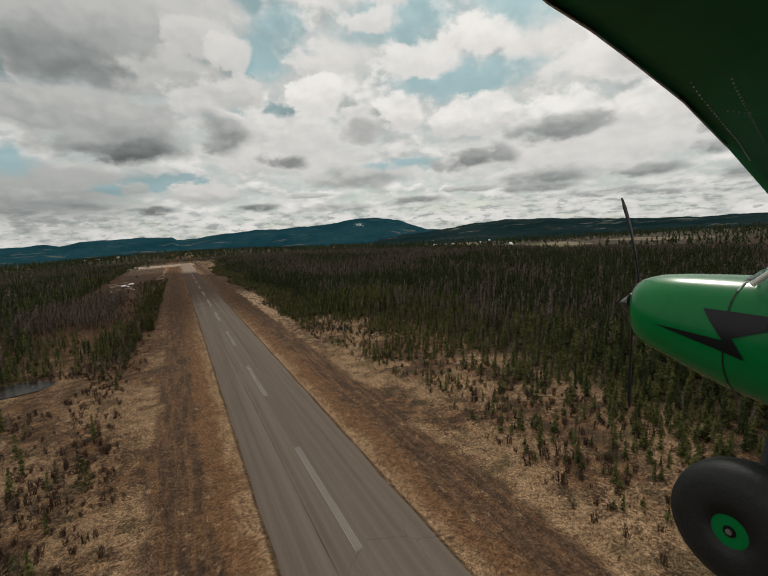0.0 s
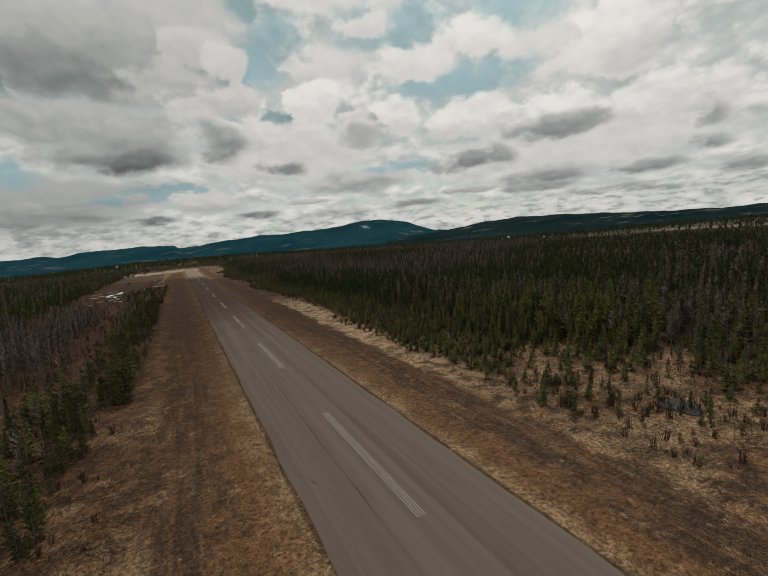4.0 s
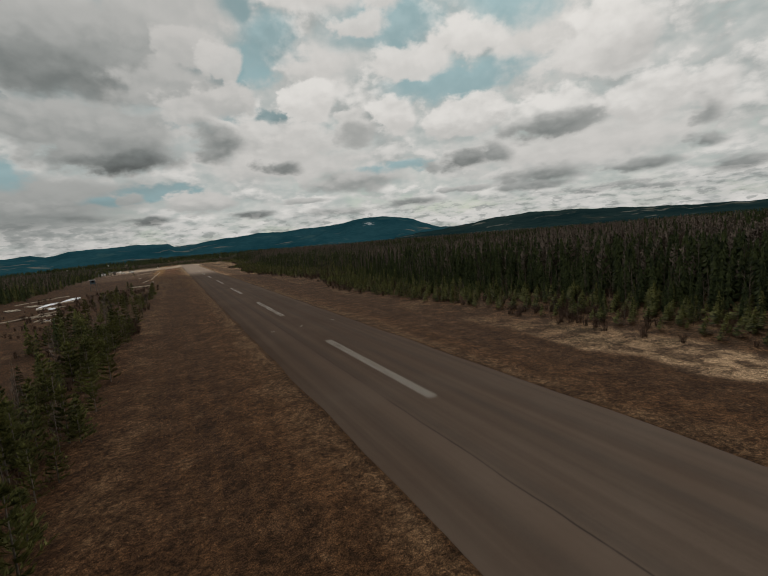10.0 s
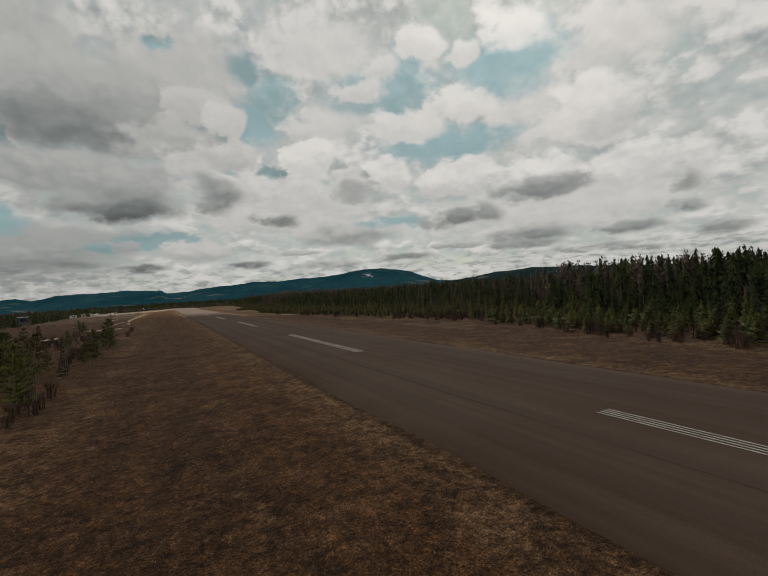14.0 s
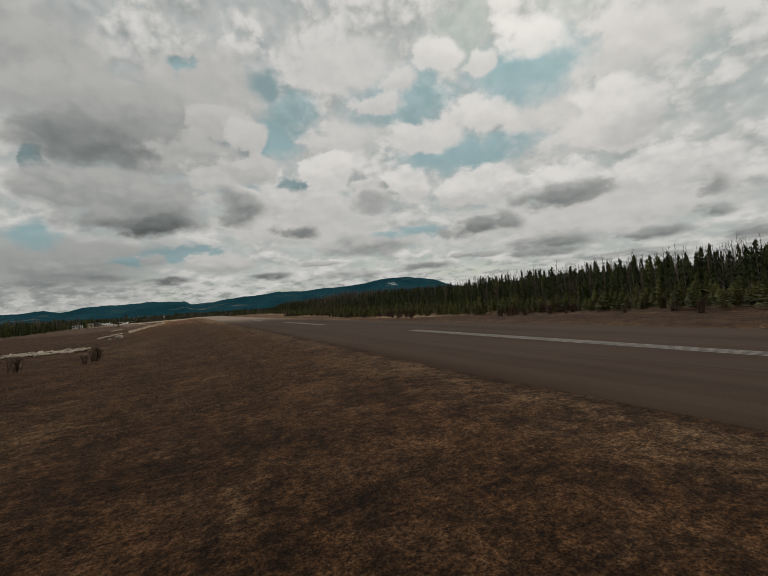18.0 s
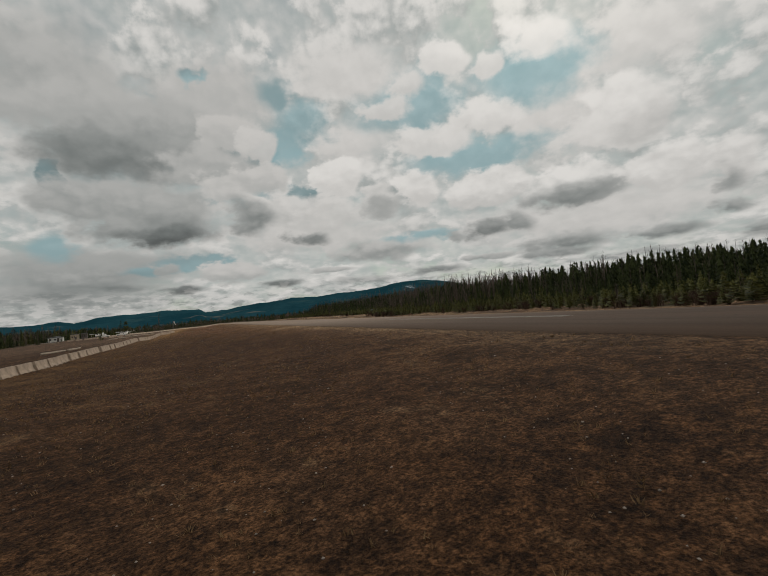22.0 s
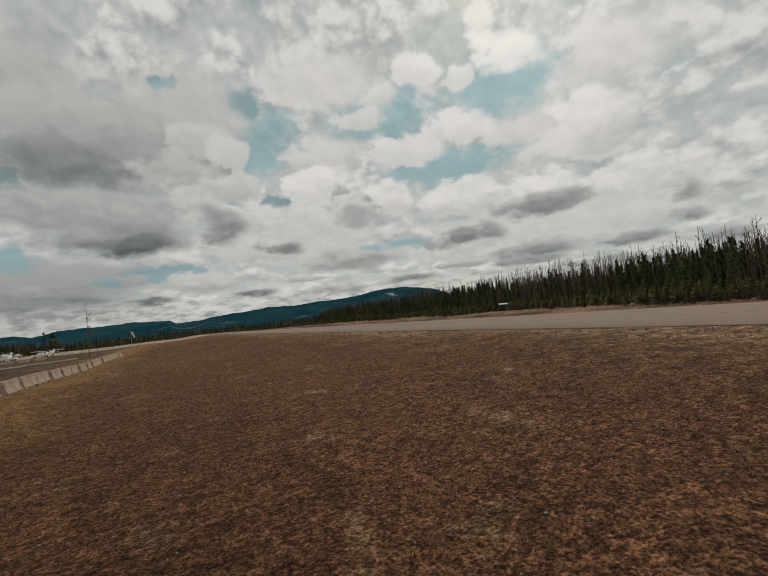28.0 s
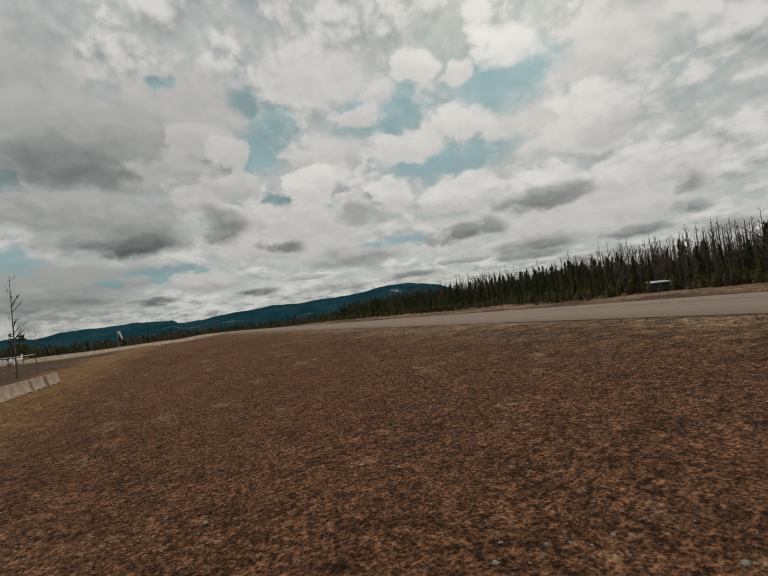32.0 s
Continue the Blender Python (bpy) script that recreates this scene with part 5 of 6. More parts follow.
# ---------------------------------------------------------------- lookout hut on stilts
def lookout(x, y):
    z = float(height(x, y))
    root = thing("lookout_tower", (x, y, z), "small blue-grey wooden lookout hut on tall stilts with a flat roof", "tower", turn=12)
    H = 4.2
    for sx in (-1.3, 1.3):
        for sy in (-1.3, 1.3):
            part("leg", rod((sx * 1.15, sy * 1.15, -0.1), (sx, sy, H), 0.10, seg=8), M["greywood"], root)
    for s in (-1.3, 1.3):
        part("brace", rod((-1.4, s * 1.1, 0.6), (1.3, s, H - 0.3), 0.05, seg=6), M["greywood"], root)
        part("brace", rod((1.4, s * 1.1, 0.6), (-1.3, s, H - 0.3), 0.05, seg=6), M["greywood"], root)
        part("brace", rod((s * 1.1, -1.4, 0.6), (s, 1.3, H - 0.3), 0.05, seg=6), M["greywood"], root)
    part("platform", box(3.6, 3.4, 0.16, (0.3, 0, H), 0.02), M["greywood"], root)
    hut = part("hut", box(2.5, 2.5, 2.1, (0, 0, H + 1.13), 0.02), M["bluewood"], root)
    for s, (sx, sy, px, py) in enumerate(((1.5, 0.05, 0, -1.26), (0.05, 1.5, -1.26, 0), (0.05, 1.5, 1.26, 0))):
        part("window", box(sx, sy, 0.85, (px, py, H + 1.35)), M["darkglass"], hut)
    part("roof", box(3.2, 3.2, 0.14, (0, 0, H + 2.27), 0.02, Matrix.Rotation(radians(3), 4, "X")), M["roofmetal"], root)
    for i in range(4):
        part("rail_post", rod((1.95, -1.5 + i, H), (1.95, -1.5 + i, H + 1.0), 0.04, seg=6), M["greywood"], root)
    part("rail", box(0.08, 3.2, 0.06, (1.95, 0, H + 1.0)), M["greywood"], root)
    for s in (-0.3, 0.3):
        part("ladder_side", rod((2.9, s, 0), (2.0, s, H), 0.05, seg=6), M["greywood"], root)
    for i in range(11):
        t = (i + 0.7) / 11.5
        part("rung", rod((2.9 - 0.9 * t, -0.3, H * t), (2.9 - 0.9 * t, 0.3, H * t), 0.03, seg=6), M["greywood"], root)


lookout(-62.0, 553.0)


# ---------------------------------------------------------------- airfield huts, vehicles and parked machines
def hut(x, y, w, d, h, wall, label, turn=0.0, pitch=0.25, name="airfield_hut", far=False):
    z = float(height(x, y)) - 0.1
    root = thing(name, (x, y, z), label, "building", turn=turn)
    body_ = part("wall", box(w, d, h, (0, 0, h / 2)), wall, root)
    r = w * pitch
    bm = loft([[(-w / 2 - 0.25, s, h), (w / 2 + 0.25, s, h), (w / 2 + 0.25, s, h + 0.12), (0, s, h + r + 0.12), (-w / 2 - 0.25, s, h + 0.12)] for s in (-d / 2 - 0.25, d / 2 + 0.25)])
    part("roof", bm, M["roofmetal"] if not far else M["whitepaint"], root)
    part("door", box(0.95, 0.06, 2.0 if h > 2.1 else h * 0.85, (w * 0.2, -d / 2 - 0.02, 1.0 if h > 2.1 else h * 0.43)), M["greywood"], root)
    for s in (-0.28, 0.02):
        win = part("window", box(w * 0.14, 0.06, 0.8, (w * s, -d / 2 - 0.02, h * 0.6)), M["darkglass"], root)
        part("sill", box(w * 0.16, 0.12, 0.06, (w * s, -d / 2 - 0.05, h * 0.6 - 0.44)), M["whitepaint"], win)
    return root


hut(-94.0, 850.0, 7.0, 5.0, 2.3, M["whitepaint"], "low white shed with a metal roof on the airfield yard", 8, 0.1)
hut(-86.0, 853.0, 3.4, 4.0, 3.1, M["beige"], "beige boxy hut with a shallow roof on the yard", 4, 0.06)
hut(-82.0, 855.0, 2.6, 3.0, 3.4, M["greywood"], "dark grey wooden hut beside a beige one", 4, 0.1)
hut(-112.0, 960.0, 12.0, 9.0, 3.6, M["whitepaint"], "white hangar with a low metal roof at the far yard", 15, 0.12)
hut(-100.0, 950.0, 6.0, 5.0, 2.6, M["beige"], "small beige shed by the white hangar", 15, 0.15)


def pickup(x, y, turn, paint, label):
    z = float(height(x, y))
    root = thing("parked_pickup", (x, y, z), label, "vehicle", turn=turn)
    body_ = part("body", box(1.9, 5.2, 0.62, (0, 0, 0.78), 0.08), paint, root)
    part("cab", loft([[(-0.85, 1.2, 1.08), (0.85, 1.2, 1.08), (0.85, -0.9, 1.08), (-0.85, -0.9, 1.08)], [(-0.72, 0.6, 1.72), (0.72, 0.6, 1.72), (0.72, -0.75, 1.72), (-0.72, -0.75, 1.72)]]), paint, root)
    part("windscreen", loft([[(-0.7, 1.12, 1.14), (0.7, 1.12, 1.14), (0.7, 1.10, 1.12), (-0.7, 1.10, 1.12)], [(-0.62, 0.72, 1.64), (0.62, 0.72, 1.64), (0.62, 0.70, 1.62), (-0.62, 0.70, 1.62)]]), M["darkglass"], root)
    for sx in (-0.8, 0.8):
        for sy in (-1.6, 1.7):
            w = part("wheel", rod((sx - 0.11, sy, 0.38), (sx + 0.11, sy, 0.38), 0.38, seg=18), M["rubber"], root)
            part("rim", rod((sx - 0.125, sy, 0.38), (sx + 0.125, sy, 0.38), 0.2, seg=12), M["steel"], w)


pickup(-74.0, 862.0, 70, M["whitepaint"], "white pickup parked on the airfield yard")
pickup(-66.0, 866.0, 95, M["whitepaint"], "white pickup parked beside the huts")
pickup(-92.0, 944.0, 40, M["whitepaint"], "white pickup parked by the far hangar")


def wing_bm(span0, span1, chord0, chord1, th, sweep=0.0, dihedral=0.0, y0=0.0, z0=0.0):
    """A tapered wing panel from x = span0 to span1; y is ahead."""
    foil = [(0.0, 0.0), (0.03, 0.35), (0.12, 0.72), (0.3, 1.0), (0.6, 0.75), (0.9, 0.22), (1.0, 0.0), (0.9, -0.12), (0.5, -0.3), (0.15, -0.36), (0.03, -0.22)]
    rings = []
    for i in range(9):
        t = i / 8
        ch, tt = chord0 + (chord1 - chord0) * t, 1.0
        if i == 8:
            ch, tt = ch * 0.8, 0.4
        lead = y0 + sweep * t - (0.1 * chord1 if i == 8 else 0)
        rings.append([(span0 + (span1 - span0) * t, lead - ch * u, z0 + dihedral * t + th * v * tt) for u, v in foil])
    return loft(rings)


def parked_plane(x, y, turn, label):
    z = float(height(x, y))
    root = thing("parked_airplane", (x, y, z), label, "airplane", turn=turn)
    def oval(yy, w, h, c):
        return [(w * math.cos(a), yy, c + h * math.sin(a)) for a in np.linspace(0, 2 * math.pi, 17)[:-1]]
    part("fuselage", loft([oval(2.3, 0.28, 0.28, 1.25), oval(2.1, 0.42, 0.40, 1.25), oval(1.2, 0.55, 0.55, 1.3), oval(0.3, 0.58, 0.72, 1.45), oval(-0.9, 0.52, 0.62, 1.45), oval(-4.2, 0.12, 0.22, 1.35)]), M["whitepaint"], root, smooth=True)
    part("wing", wing_bm(0.5, 5.2, 1.6, 1.3, 0.13, 0, 0.12, 1.0, 2.08), M["whitepaint"], root)
    part("wing", wing_bm(-0.5, -5.2, 1.6, 1.3, 0.13, 0, 0.12, 1.0, 2.08), M["whitepaint"], root)
    part("tailplane", wing_bm(-1.6, 1.6, 0.9, 0.9, 0.06, 0, 0, -3.5, 1.45), M["whitepaint"], root)
    part("fin", loft([[(-0.04, -3.2, 1.5), (0.04, -3.2, 1.5), (0.04, -4.4, 1.5), (-0.04, -4.4, 1.5)], [(-0.02, -3.9, 2.7), (0.02, -3.9, 2.7), (0.02, -4.5, 2.7), (-0.02, -4.5, 2.7)]]), M["whitepaint"], root)
    part("windshield", loft([oval(1.22, 0.50, 0.30, 1.62), oval(0.5, 0.52, 0.32, 1.78)]), M["darkglass"], root)
    part("propeller", box(0.10, 0.03, 1.8, (0, 2.38, 1.25), 0.01), M["rubber"], root)
    for sx, sy, r in ((-1.1, 0.4, 0.3), (1.1, 0.4, 0.3), (0, 2.0, 0.24)):
        part("gear_leg", rod((sx * 0.4, sy, 0.9), (sx, sy, r), 0.05, seg=8), M["steel"], root)
        w = part("wheel", rod((sx - 0.09, sy, r), (sx + 0.09, sy, r), r, seg=18), M["rubber"], root)
        part("hub", rod((sx - 0.1, sy, r), (sx + 0.1, sy, r), r * 0.4, seg=12), M["whitepaint"], w)


parked_plane(-65.0, 872.0, 168, "small white high-wing airplane parked beyond the barriers")
parked_plane(-80.0, 878.0, 150, "small white high-wing airplane parked beside another")


def windsock(x, y):
    z = float(height(x, y))
    root = thing("windsock", (x, y, z), "white windsock hanging limp from a thin pole", "windsock")
    part("pole", rod((0, 0, -0.1), (0, 0, 5.0), 0.06, 0.045, 10), M["steel"], root)
    part("ring", rod((0.1, 0, 4.85), (0.16, 0, 4.9), 0.32, 0.32, 16), M["steel"], root)
    rings = []
    for t in np.linspace(0, 1, 8):
        r = 0.34 - 0.17 * t
        c = (0.18 + 0.75 * t, 0.05 * math.sin(5 * t), 4.85 - 1.9 * t ** 1.2)
        rings.append([(c[0] + r * 0.8 * math.cos(a), c[1] + r * math.sin(a), c[2] + 0.25 * r * math.cos(a)) for a in np.linspace(0, 2 * math.pi, 13)[:-1]])
    part("sock", loft(rings, caps=False), M["whitepaint"], root, "limp white fabric sock", smooth=True)


windsock(-36.5, 838.0)


def marker_cone(x, y):
    root = thing("marker_cone", (x, y, float(height(x, y))), "small white and orange marker cone in the grass", "cone")
    part("base", box(0.45, 0.45, 0.05, (0, 0, 0.03), 0.01), M["orange"], root)
    part("cone", rod((0, 0, 0.05), (0, 0, 0.75), 0.2, 0.03, 18), M["whitepaint"], root)
    part("band", rod((0, 0, 0.3), (0, 0, 0.45), 0.138, 0.098, 18), M["orange"], root)


marker_cone(-28.0, 842.0)


def field_shed(x, y):
    z = float(height(x, y))
    root = thing("field_shed", (x, y, z), "small teal metal shed with a pale sloping roof before the trees", "shed", turn=-35)
    body_ = part("wall", box(3.0, 2.0, 1.7, (0, 0, 0.85), 0.02), M["teal"], root)
    part("roof", box(3.4, 2.5, 0.10, (0, 0, 1.84), 0.02, Matrix.Rotation(radians(8), 4, "X")), M["roofmetal"], root)
    for s in (-0.74, 0.74):
        d = part("door", box(1.35, 0.04, 1.4, (s, -1.02, 0.8), 0.01), M["teal"], root)
        part("handle", box(0.05, 0.06, 0.25, (s + (0.55 if s < 0 else -0.55), -1.06, 0.85)), M["steel"], d)
    for s in (-1.25, 1.25):
        part("skid", box(0.2, 2.2, 0.2, (s, 0, 0.02)), M["greywood"], root)


field_shed(56.0, 767.0)


# ---------------------------------------------------------------- valley: fields and farms, ponds
def field(name, x, y, rx, ry, mat, label, seed, turn=0.0):
    g = np.random.default_rng(seed)
    c, s = math.cos(radians(turn)), math.sin(radians(turn))
    ring = []
    for a in np.linspace(0, 2 * math.pi, 25)[:-1]:
        u = rx * (1 + g.uniform(-0.12, 0.12)) * math.copysign(abs(math.cos(a)) ** 0.55, math.cos(a))
        v = ry * (1 + g.uniform(-0.12, 0.12)) * math.copysign(abs(math.sin(a)) ** 0.55, math.sin(a))
        ring.append((x + u * c - v * s, y + u * s + v * c))
    V = [(px, py, float(height(px, py)) + 0.35) for px, py in ring] + [(x, y, float(height(x, y)) + 0.4)]
    F = [(i, (i + 1) % 24, 24) for i in range(24)]
    tagged(new(name, mesh_from(name, V, F, mat)), label, "field", kind="structure")


field("ground_green_field", 890, 800, 190, 45, M["fieldgreen"], "yellow-green spring field in the valley", 1, 64)
field("ground_stubble_field", 1010, 860, 150, 48, M["fieldtan"], "pale stubble field in the valley", 2, 60)
field("ground_far_field", 1230, 730, 150, 90, M["fieldtan"], "pale stubble field below the ridge", 3, 80)
field("ground_tan_meadow", 1190, 1580, 170, 90, M["fieldtan"], "dull tan meadow far down the valley", 4, 45)


def snow_patch(x, y, long_, wide, turn, seed):
    """A low melting drift with a ragged rim."""
    g = np.random.default_rng(seed)
    n, V, F = 22, [], []
    wob_ = [1 + 0.22 * math.sin(3 * a + seed) + 0.14 * math.sin(7 * a + 2 * seed) + g.uniform(-0.1, 0.1) for a in np.linspace(0, 2 * math.pi, n + 1)[:-1]]
    c, s = math.cos(radians(turn)), math.sin(radians(turn))
    for t, z in ((1.0, -0.03), (0.93, 0.10), (0.6, 0.32), (0.25, 0.42)):
        for i in range(n):
            a = 2 * math.pi * i / n
            u, v = wide * t * wob_[i] * math.cos(a), long_ * t * wob_[i] * math.sin(a)
            V.append((u * c - v * s, u * s + v * c, z + g.normal(0, 0.02)))
    for r in range(3):
        for i in range(n):
            j = (i + 1) % n
            F.append((r * n + i, r * n + j, (r + 1) * n + j, (r + 1) * n + i))
    F.append(tuple(range(3 * n, 4 * n)))
    ob = new("snow_patch", mesh_from("snow_patch", V, F, M["snow"], smooth=True))
    ob.location = (x, y, float(height(x, y)))
    tagged(ob, "dirty white remnant of snow melting in the yard", "snow", "snow patches in the yard")


for i, (x, y, a, b, turn) in enumerate(((-70.0, 489.0, 9.0, 2.2, -8), (-64.2, 505.0, 9.0, 2.2, -8), (-65.0, 468.0, 3.0, 1.2, 20), (-56.4, 424.0, 2.2, 0.8, 30), (-75.0, 425.0, 2.0, 0.8, 10))):
    snow_patch(x, y, a, b, turn, i)

for i, (x, y) in enumerate(((1010, 1560), (1080, 1520), (1190, 1480), (930, 1000), (1420, 1700), (560, 2300), (-420, 2500), (-380, 2600), (-300, 2700))):
    hut(x, y, 16, 10, 5, M["whitepaint"], "white farmhouse with a pale roof far off in the valley", 30 * i, 0.3, "farmhouse", True)


def water_material():
    mat = bpy.data.materials.new("still_brown_water")
    k = Net(nodes_of(mat))
    p = k.position()
    finish(k, k.mix(k.ramp(k.noise(p, 0.3, 3), 0.4, 0.6), (0.012, 0.010, 0.008), (0.03, 0.024, 0.018)), 0.30, bump=k.noise(p, 2.2, 3), depth=0.03, spec=0.15)
    return mat


M["water"] = water_material()


def pond(name, x, y, rx, ry, label, lift):
    ring = [(x + rx * (1 + 0.15 * math.sin(3 * a + 1) + 0.08 * math.sin(7 * a)) * math.cos(a), y + ry * (1 + 0.15 * math.sin(2 * a) + 0.07 * math.sin(5 * a)) * math.sin(a)) for a in np.linspace(0, 2 * math.pi, 49)[:-1]]
    z = float(height(x, y)) + lift
    V = [(a, b, z) for a, b in ring] + [(x, y, z)]
    tagged(new(name, mesh_from(name, V, [(i, (i + 1) % 48, 48) for i in range(48)], M["water"])), label, "pond", kind="structure")


pond("water_pond", -66, 104, 13, 8, "shallow brown pond among dead scrub", 0.26)
pond("water_puddle", 42.6, 112, 2.2, 3.2, "small pale pool in the scrub", 0.2)


# stones on the roll-out ground
def stones():
    t = np.concatenate([jitter_grid(-31, -12, 520, 650, 0.45), jitter_grid(-31, -12, 650, 705, 0.30), jitter_grid(-31, -12, 705, 755, 0.20)])
    t = t[rng.random(len(t)) < 0.25 + 0.4 * patchy(t, 3.0, 31)]
    V = np.array([(1, 0, 0), (-0.9, 0.1, 0), (0, 0.8, 0.1), (0.1, -0.85, 0), (0.1, 0, 0.62), (0, 0, -0.4)], float)
    T = np.array([(0, 2, 4), (2, 1, 4), (1, 3, 4), (3, 0, 4), (2, 0, 5), (1, 2, 5), (3, 1, 5), (0, 3, 5)])
    hh = rng.uniform(0.008, 0.030, len(t)) * np.where(rng.random(len(t)) < 0.03, 1.9, 1.0)
    scatter("gravel", [(V, T)], t, hh, M["rock"], "small pale stones strewn over the gravelly grass", "gravel", sink=0.0)


stones()


# ---------------------------------------------------------------- the green machine, on its approach over the strip
M["green"] = plain("glossy_green_paint", (0.003, 0.170, 0.040), 0.26, grain=0.8, vary=0.10, depth=0.0, spec=0.2, coat=0.08)
M["wing_green"] = plain("satin_green_wing_paint", (0.004, 0.140, 0.052), 0.42, grain=0.6, vary=0.18, depth=0.0, spec=0.22)
M["black"] = plain("black_decal", (0.006, 0.006, 0.007), 0.35, grain=1.0, vary=0.2, depth=0.0)
M["darkmetal"] = plain("dark_polished_metal", (0.08, 0.08, 0.08), 0.3, 0.9, grain=2.0, vary=0.3)
M["pale_edge"] = plain("cream_leading_edge_strip", (0.42, 0.36, 0.34), 0.5, grain=3.0, vary=0.3)


def clear_glass():
    mat = bpy.data.materials.new("windshield_acrylic")
    k = Net(nodes_of(mat))
    sh = k.n("ShaderNodeBsdfPrincipled")
    sh.inputs["Base Color"].default_value = (0.9, 0.93, 0.95, 1)
    sh.inputs["Roughness"].default_value = 0.05
    sh.inputs["Transmission Weight"].default_value = 0.85
    sh.inputs["IOR"].default_value = 1.15
    k.put(k.n("ShaderNodeOutputMaterial").inputs[0], sh.outputs[0])
    return mat


M["acrylic"] = clear_glass()
# half width, half height and middle height of the body, by its station ahead of the eye
HULL = [(2.66, 0.20, 0.20, -0.79), (2.62, 0.29, 0.27, -0.79), (2.50, 0.40, 0.33, -0.81), (2.30, 0.45, 0.37, -0.83), (2.05, 0.47, 0.42, -0.87), (1.72, 0.50, 0.47, -0.91), (1.45, 0.52, 0.50, -0.92)]
BODY_X = 4.07


def hull_at(y):
    ys = [h[0] for h in HULL][::-1]
    return [float(np.interp(y, ys, [h[i] for h in HULL][::-1])) for i in (1, 2, 3)]


def hull_ring(y, grow=0.0, n=28):
    w, h, c = hull_at(y)
    ring = []
    for a in np.linspace(0, 2 * math.pi, n + 1)[:-1]:
        ca, sa = math.cos(a), math.sin(a)
        ring.append((BODY_X + (w + grow) * math.copysign(abs(ca) ** 0.85, ca), y, c + (h + grow) * math.copysign(abs(sa) ** 0.85, sa)))
    return ring


def bush_plane():
    root = thing("bush_plane", (-16.40, -55.02, 37.89), "glossy green high-wing bush plane with black lightning stripe, in flight", "airplane")
    root.matrix_basis = pose(-16.40, -55.02, 37.89, 0.09, 0.6, 0.09)
    cowl = part("cowling", loft([hull_ring(y) for y in (2.66, 2.64, 2.60, 2.55, 2.48, 2.4, 2.3, 2.18, 2.05, 1.9, 1.72)], caps=False), M["green"], root, smooth=True)
    part("panel_seam", loft([hull_ring(1.735, 0.004), hull_ring(1.725, 0.004)], caps=False), M["black"], cowl)
    part("panel_seam", loft([hull_ring(2.585, 0.004), hull_ring(2.578, 0.004)], caps=False), M["black"], cowl)
    part("nose_plate", loft([hull_ring(2.655, -0.004), hull_ring(2.650, -0.004)]), M["green"], cowl)
    for sx in (-0.17, 0.17):
        part("air_inlet", rod((BODY_X + sx, 2.655, -0.72), (BODY_X + sx, 2.672, -0.72), 0.07, seg=14), M["black"], cowl)
    # lightning stripe on the port side: station and height, laid on the skin
    outline = [(2.281, -0.844), (1.735, -0.878), (1.90, -0.664), (1.47, -0.666), (1.47, -0.767), (1.735, -0.752), (1.585, -1.0), (1.79, -0.95)]
    bm = bmesh.new()
    face = bm.faces.new([bm.verts.new((0, y, z)) for y, z in outline])
    bmesh.ops.triangulate(bm, faces=[face])
    bmesh.ops.subdivide_edges(bm, edges=bm.edges[:], cuts=5, use_grid_fill=True)
    for v in bm.verts:
        w, h, c = hull_at(v.co.y)
        s = max(-0.98, min(0.98, (v.co.z - c) / h))
        ca = max(0.0, 1 - abs(s) ** (2 / 0.85)) ** 0.5
        v.co.x = BODY_X - w * ca ** 0.85 - 0.006
    part("lightning_stripe", bm, M["black"], root, "black lightning-bolt stripe")
    # cabin and tail
    def oval(y, w, h, c):
        return [(BODY_X + w * math.cos(a), y, c + h * math.sin(a)) for a in np.linspace(0, 2 * math.pi, 29)[:-1]]
    part("fuselage", loft([hull_ring(1.72, -0.002), hull_ring(1.45, -0.002), oval(1.0, 0.52, 0.62, -0.80), oval(0.2, 0.50, 0.70, -0.70), oval(-0.9, 0.42, 0.60, -0.66), oval(-4.3, 0.06, 0.16, -0.55)], caps=False), M["green"], root, smooth=True)
    part("windshield", loft([[(BODY_X + x, 1.70 - 0.10 * abs(x), -0.44) for x in (-0.42, -0.2, 0.2, 0.42)] + [(BODY_X + x, 1.66 - 0.1 * abs(x), -0.44) for x in (0.42, 0.2, -0.2, -0.42)],
                             [(BODY_X + x, 1.15 - 0.10 * abs(x), 0.02) for x in (-0.40, -0.2, 0.2, 0.40)] + [(BODY_X + x, 1.11 - 0.1 * abs(x), 0.02) for x in (0.40, 0.2, -0.2, -0.40)]]), M["acrylic"], root)
    for s in (-1, 1):
        part("windshield_frame", rod((BODY_X + 0.43 * s, 1.60, -0.46), (BODY_X + 0.41 * s, 1.06, 0.05), 0.02, seg=8), M["whitepaint"], root)
    # port wing: its edge sweeps aft towards the tip and rises with the dihedral
    edge = [(3.62, 1.49, 0.10), (2.43, 1.21, 0.36), (1.75, 1.02, 0.45), (1.38, 0.96, 0.52), (1.17, 0.95, 0.58), (0.98, 0.94, 0.62), (0.60, 0.86, 0.70), (0.15, 0.66, 0.80), (-0.15, 0.40, 0.86)]
    foil = [(0.0, 0.0), (0.02, 0.03), (0.08, 0.075), (0.25, 0.13), (0.55, 0.12), (0.85, 0.05), (1.0, 0.01), (0.85, 0.0), (0.5, -0.005), (0.2, -0.008), (0.05, -0.008)]
    rings = []
    for i, (x, y, z) in enumerate(edge):
        ch = (1.65, 1.62, 1.60, 1.58, 1.56, 1.52, 1.36, 1.0, 0.55)[i]
        rings.append([(x, y - ch * u, z + ch * v) for u, v in foil])
    wing = part("wing", loft(rings), M["wing_green"], root, smooth=True)
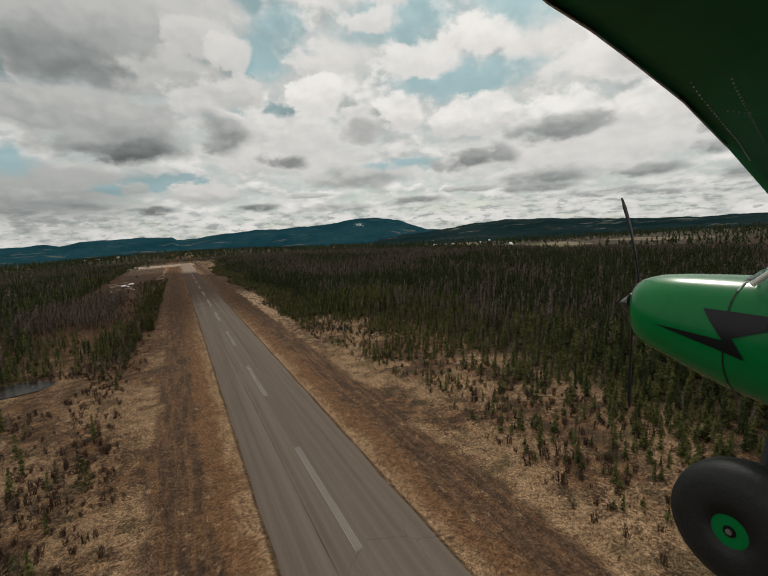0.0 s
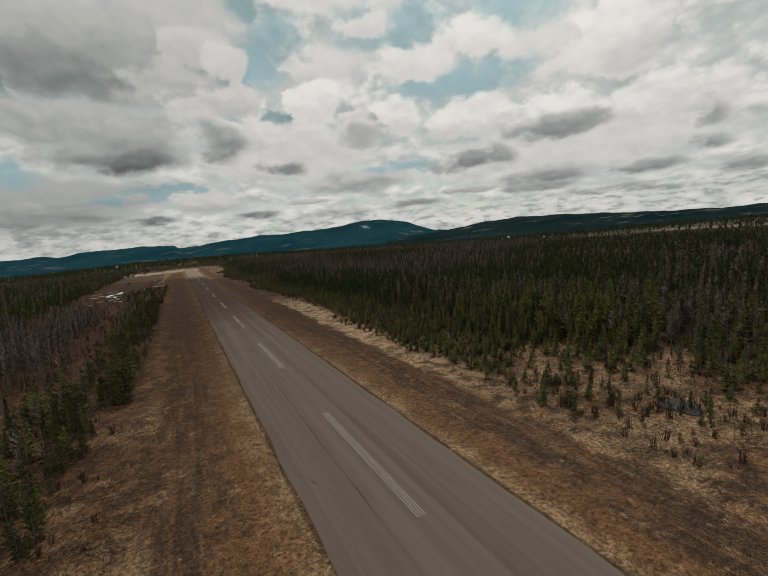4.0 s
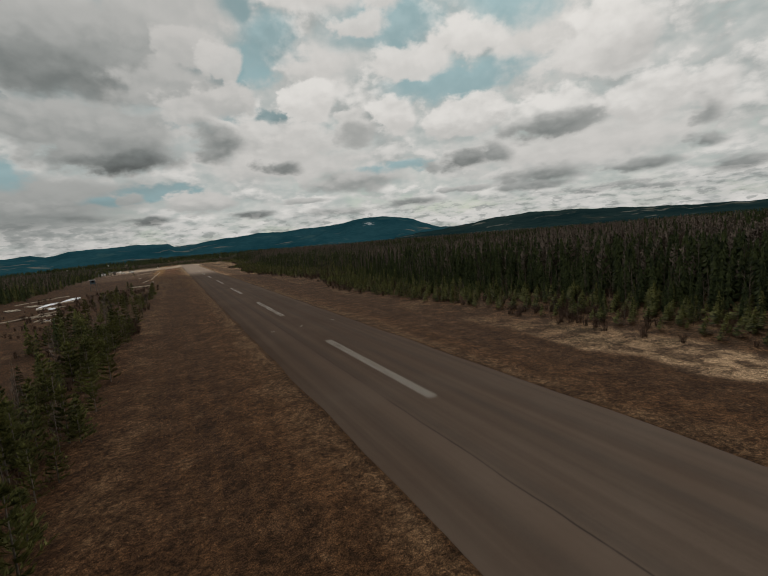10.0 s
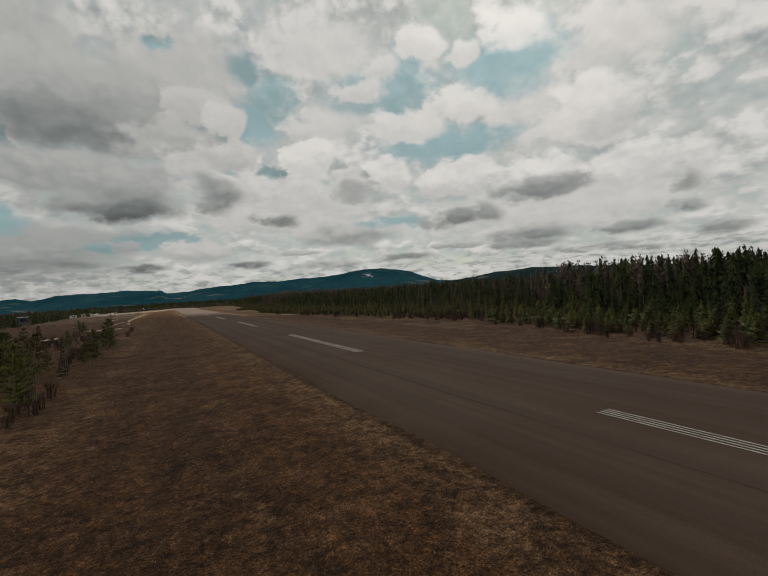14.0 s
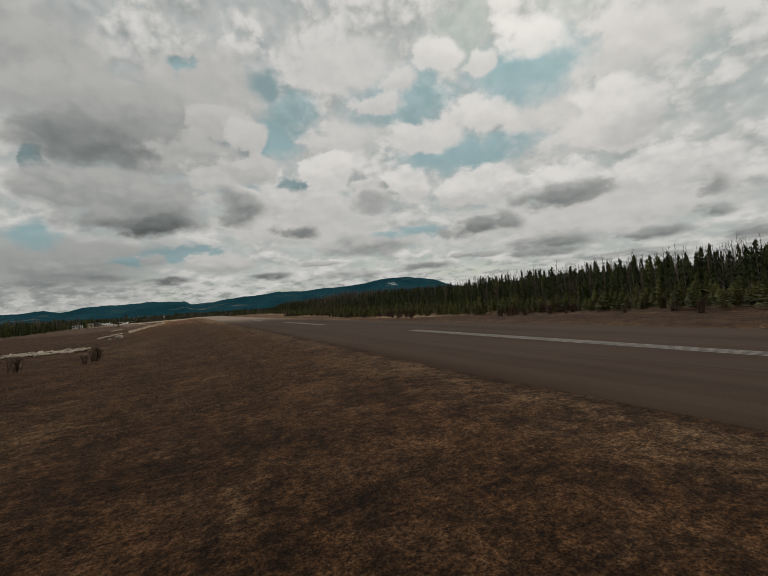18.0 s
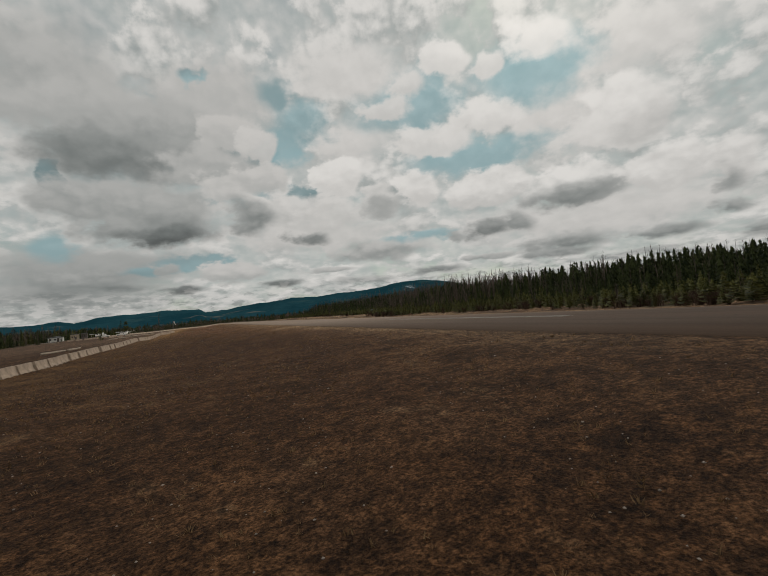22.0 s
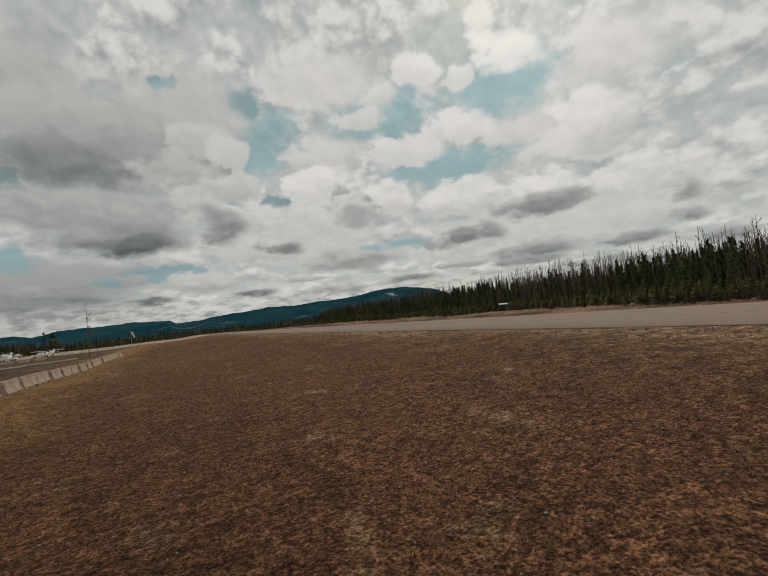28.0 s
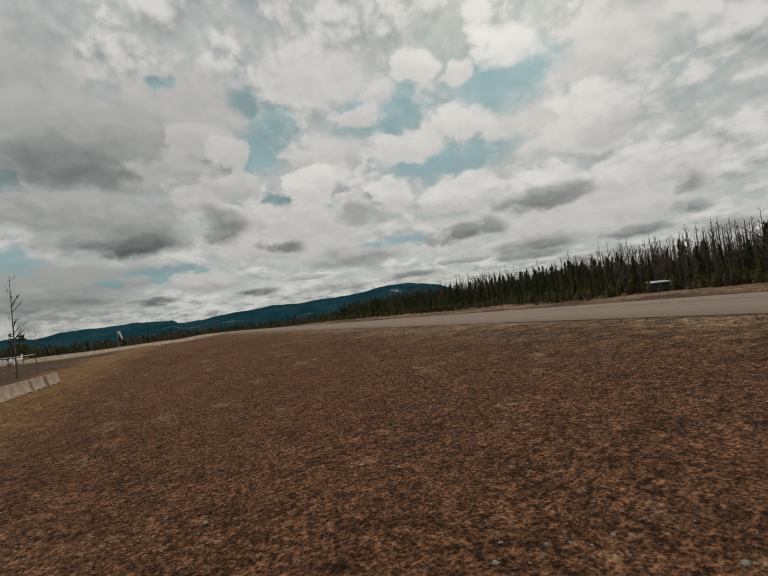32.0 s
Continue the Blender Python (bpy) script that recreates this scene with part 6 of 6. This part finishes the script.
    # narrow cream strip along the port leading edge
    strip = [[(x, y + 0.006, z + 0.012), (x, y - 0.004, z - 0.010), (x, y - 0.012, z - 0.013), (x, y - 0.012, z - 0.010)] for x, y, z in edge[1:7]]
    part("edge_strip", loft(strip), M["pale_edge"], wing)
    # rivet rows under the wing, and a short cross row between them
    for (x0, y0), (x1, y1), n in (((1.61, 0.91), (2.66, 1.21), 30), ((1.67, 0.82), (2.44, 1.06), 24), ((1.94, 0.96), (2.02, 0.925), 5)):
        for i in range(n):
            t = i / (n - 1)
            x, y = x0 + (x1 - x0) * t, y0 + (y1 - y0) * t
            z = float(np.interp(x, [e[0] for e in edge][::-1], [e[2] for e in edge][::-1])) - 0.014
            part("rivet", rod((x, y, z - 0.003), (x, y, z + 0.004), 0.0035, seg=6), M["steel"], wing)
    part("wing", loft([[(2 * BODY_X - x, y, z) for x, y, z in r] for r in rings]), M["wing_green"], root, smooth=True)
    for s in (-1, 1):
        part("tailplane", loft([[(BODY_X + s * x, -3.5 - 0.2 * x + dy, -0.5 + dz) for dy, dz in ((0, 0), (-0.4, 0.04), (-0.9 + 0.3 * x, 0), (-0.4, -0.03))] for x in (0.05, 0.8, 1.45)]), M["green"], root)
    part("fin", loft([[(BODY_X - t, -3.2, -0.45), (BODY_X + t, -3.2, -0.45), (BODY_X + t, -4.5, -0.45), (BODY_X - t, -4.5, -0.45)] if z == 0 else [(BODY_X - t, -3.9, 0.75), (BODY_X + t, -3.9, 0.75), (BODY_X + t, -4.55, 0.75), (BODY_X - t, -4.55, 0.75)] for z, t in ((0, 0.05), (1, 0.025))]), M["green"], root)
    # propeller
    prop = part("spinner", loft([[(BODY_X + r * math.cos(a), y, -0.79 + r * math.sin(a)) for a in np.linspace(0, 2 * math.pi, 21)[:-1]] for y, r in ((2.66, 0.15), (2.72, 0.135), (2.80, 0.09), (2.87, 0.042), (2.91, 0.008))]), M["darkmetal"], root, smooth=True)
    for s in (1, -1):
        rings = []
        for t in np.linspace(0.06, 1, 12):
            r = 1.06 * t
            ch = 0.055 + 0.035 * math.sin(math.pi * min(1, t * 1.05)) - (0.05 if t > 0.99 else 0)
            tw = radians(52 - 38 * t)
            c, sn = math.cos(tw), math.sin(tw)
            rings.append([(BODY_X + s * 0.05 + u * c * ch + v * sn * 0.012, 2.75 + 0.20 * t ** 2 * (s > 0) + u * sn * ch - v * c * 0.012, -0.79 + s * r) for u, v in ((-1, 0), (-0.4, 1), (0.5, 0.8), (1, 0), (0.5, -0.5), (-0.4, -0.7))])
        part("blade", loft(rings), M["rubber"], prop, "dark tapered propeller blade", smooth=True)
    # main gear with fat tyres
    for s, cx, cy, cz in ((-1, 2.97, 1.28, -1.84), (1, 5.17, 1.28, -1.84)):
        part("gear_leg", rod((BODY_X + s * 0.40, 1.40, -1.25), (cx - s * 0.12, cy, cz), 0.035, seg=12), M["rubber"], root)
        part("shock_strut", rod((BODY_X + s * 0.40, 0.95, -1.25), (cx - s * 0.14, cy - 0.03, cz + 0.02), 0.022, seg=10), M["steel"], root)
        prof = [(-0.16, 0.10), (-0.17, 0.18), (-0.165, 0.28), (-0.13, 0.355), (-0.05, 0.38), (0.05, 0.38), (0.13, 0.355), (0.165, 0.28), (0.17, 0.18), (0.16, 0.10)]
        bm = loft([[(cx + px, cy + r * math.cos(a), cz + r * math.sin(a)) for px, r in prof] for a in np.linspace(0, 2 * math.pi, 41)], caps=False)
        bmesh.ops.remove_doubles(bm, verts=bm.verts[:], dist=1e-4)
        tyre = part("tyre", bm, M["rubber"], root, "fat smooth black tundra tyre", smooth=True)
        part("hub", rod((cx - 0.155, cy, cz), (cx + 0.155, cy, cz), 0.105, seg=28), M["green"], tyre, "green wheel hub")
        part("hub_ring", rod((cx - 0.160, cy, cz), (cx + 0.160, cy, cz), 0.034, seg=20), M["black"], tyre)
        part("axle_nut", rod((cx - 0.168, cy, cz), (cx + 0.168, cy, cz), 0.018, seg=8), M["steel"], tyre)
    part("tail_wheel", rod((BODY_X - 0.05, -4.3, -0.95), (BODY_X + 0.05, -4.3, -0.95), 0.12, seg=18), M["rubber"], root)
    part("tail_spring", rod((BODY_X, -4.0, -0.68), (BODY_X, -4.3, -0.92), 0.025, seg=8), M["steel"], root)


bush_plane()
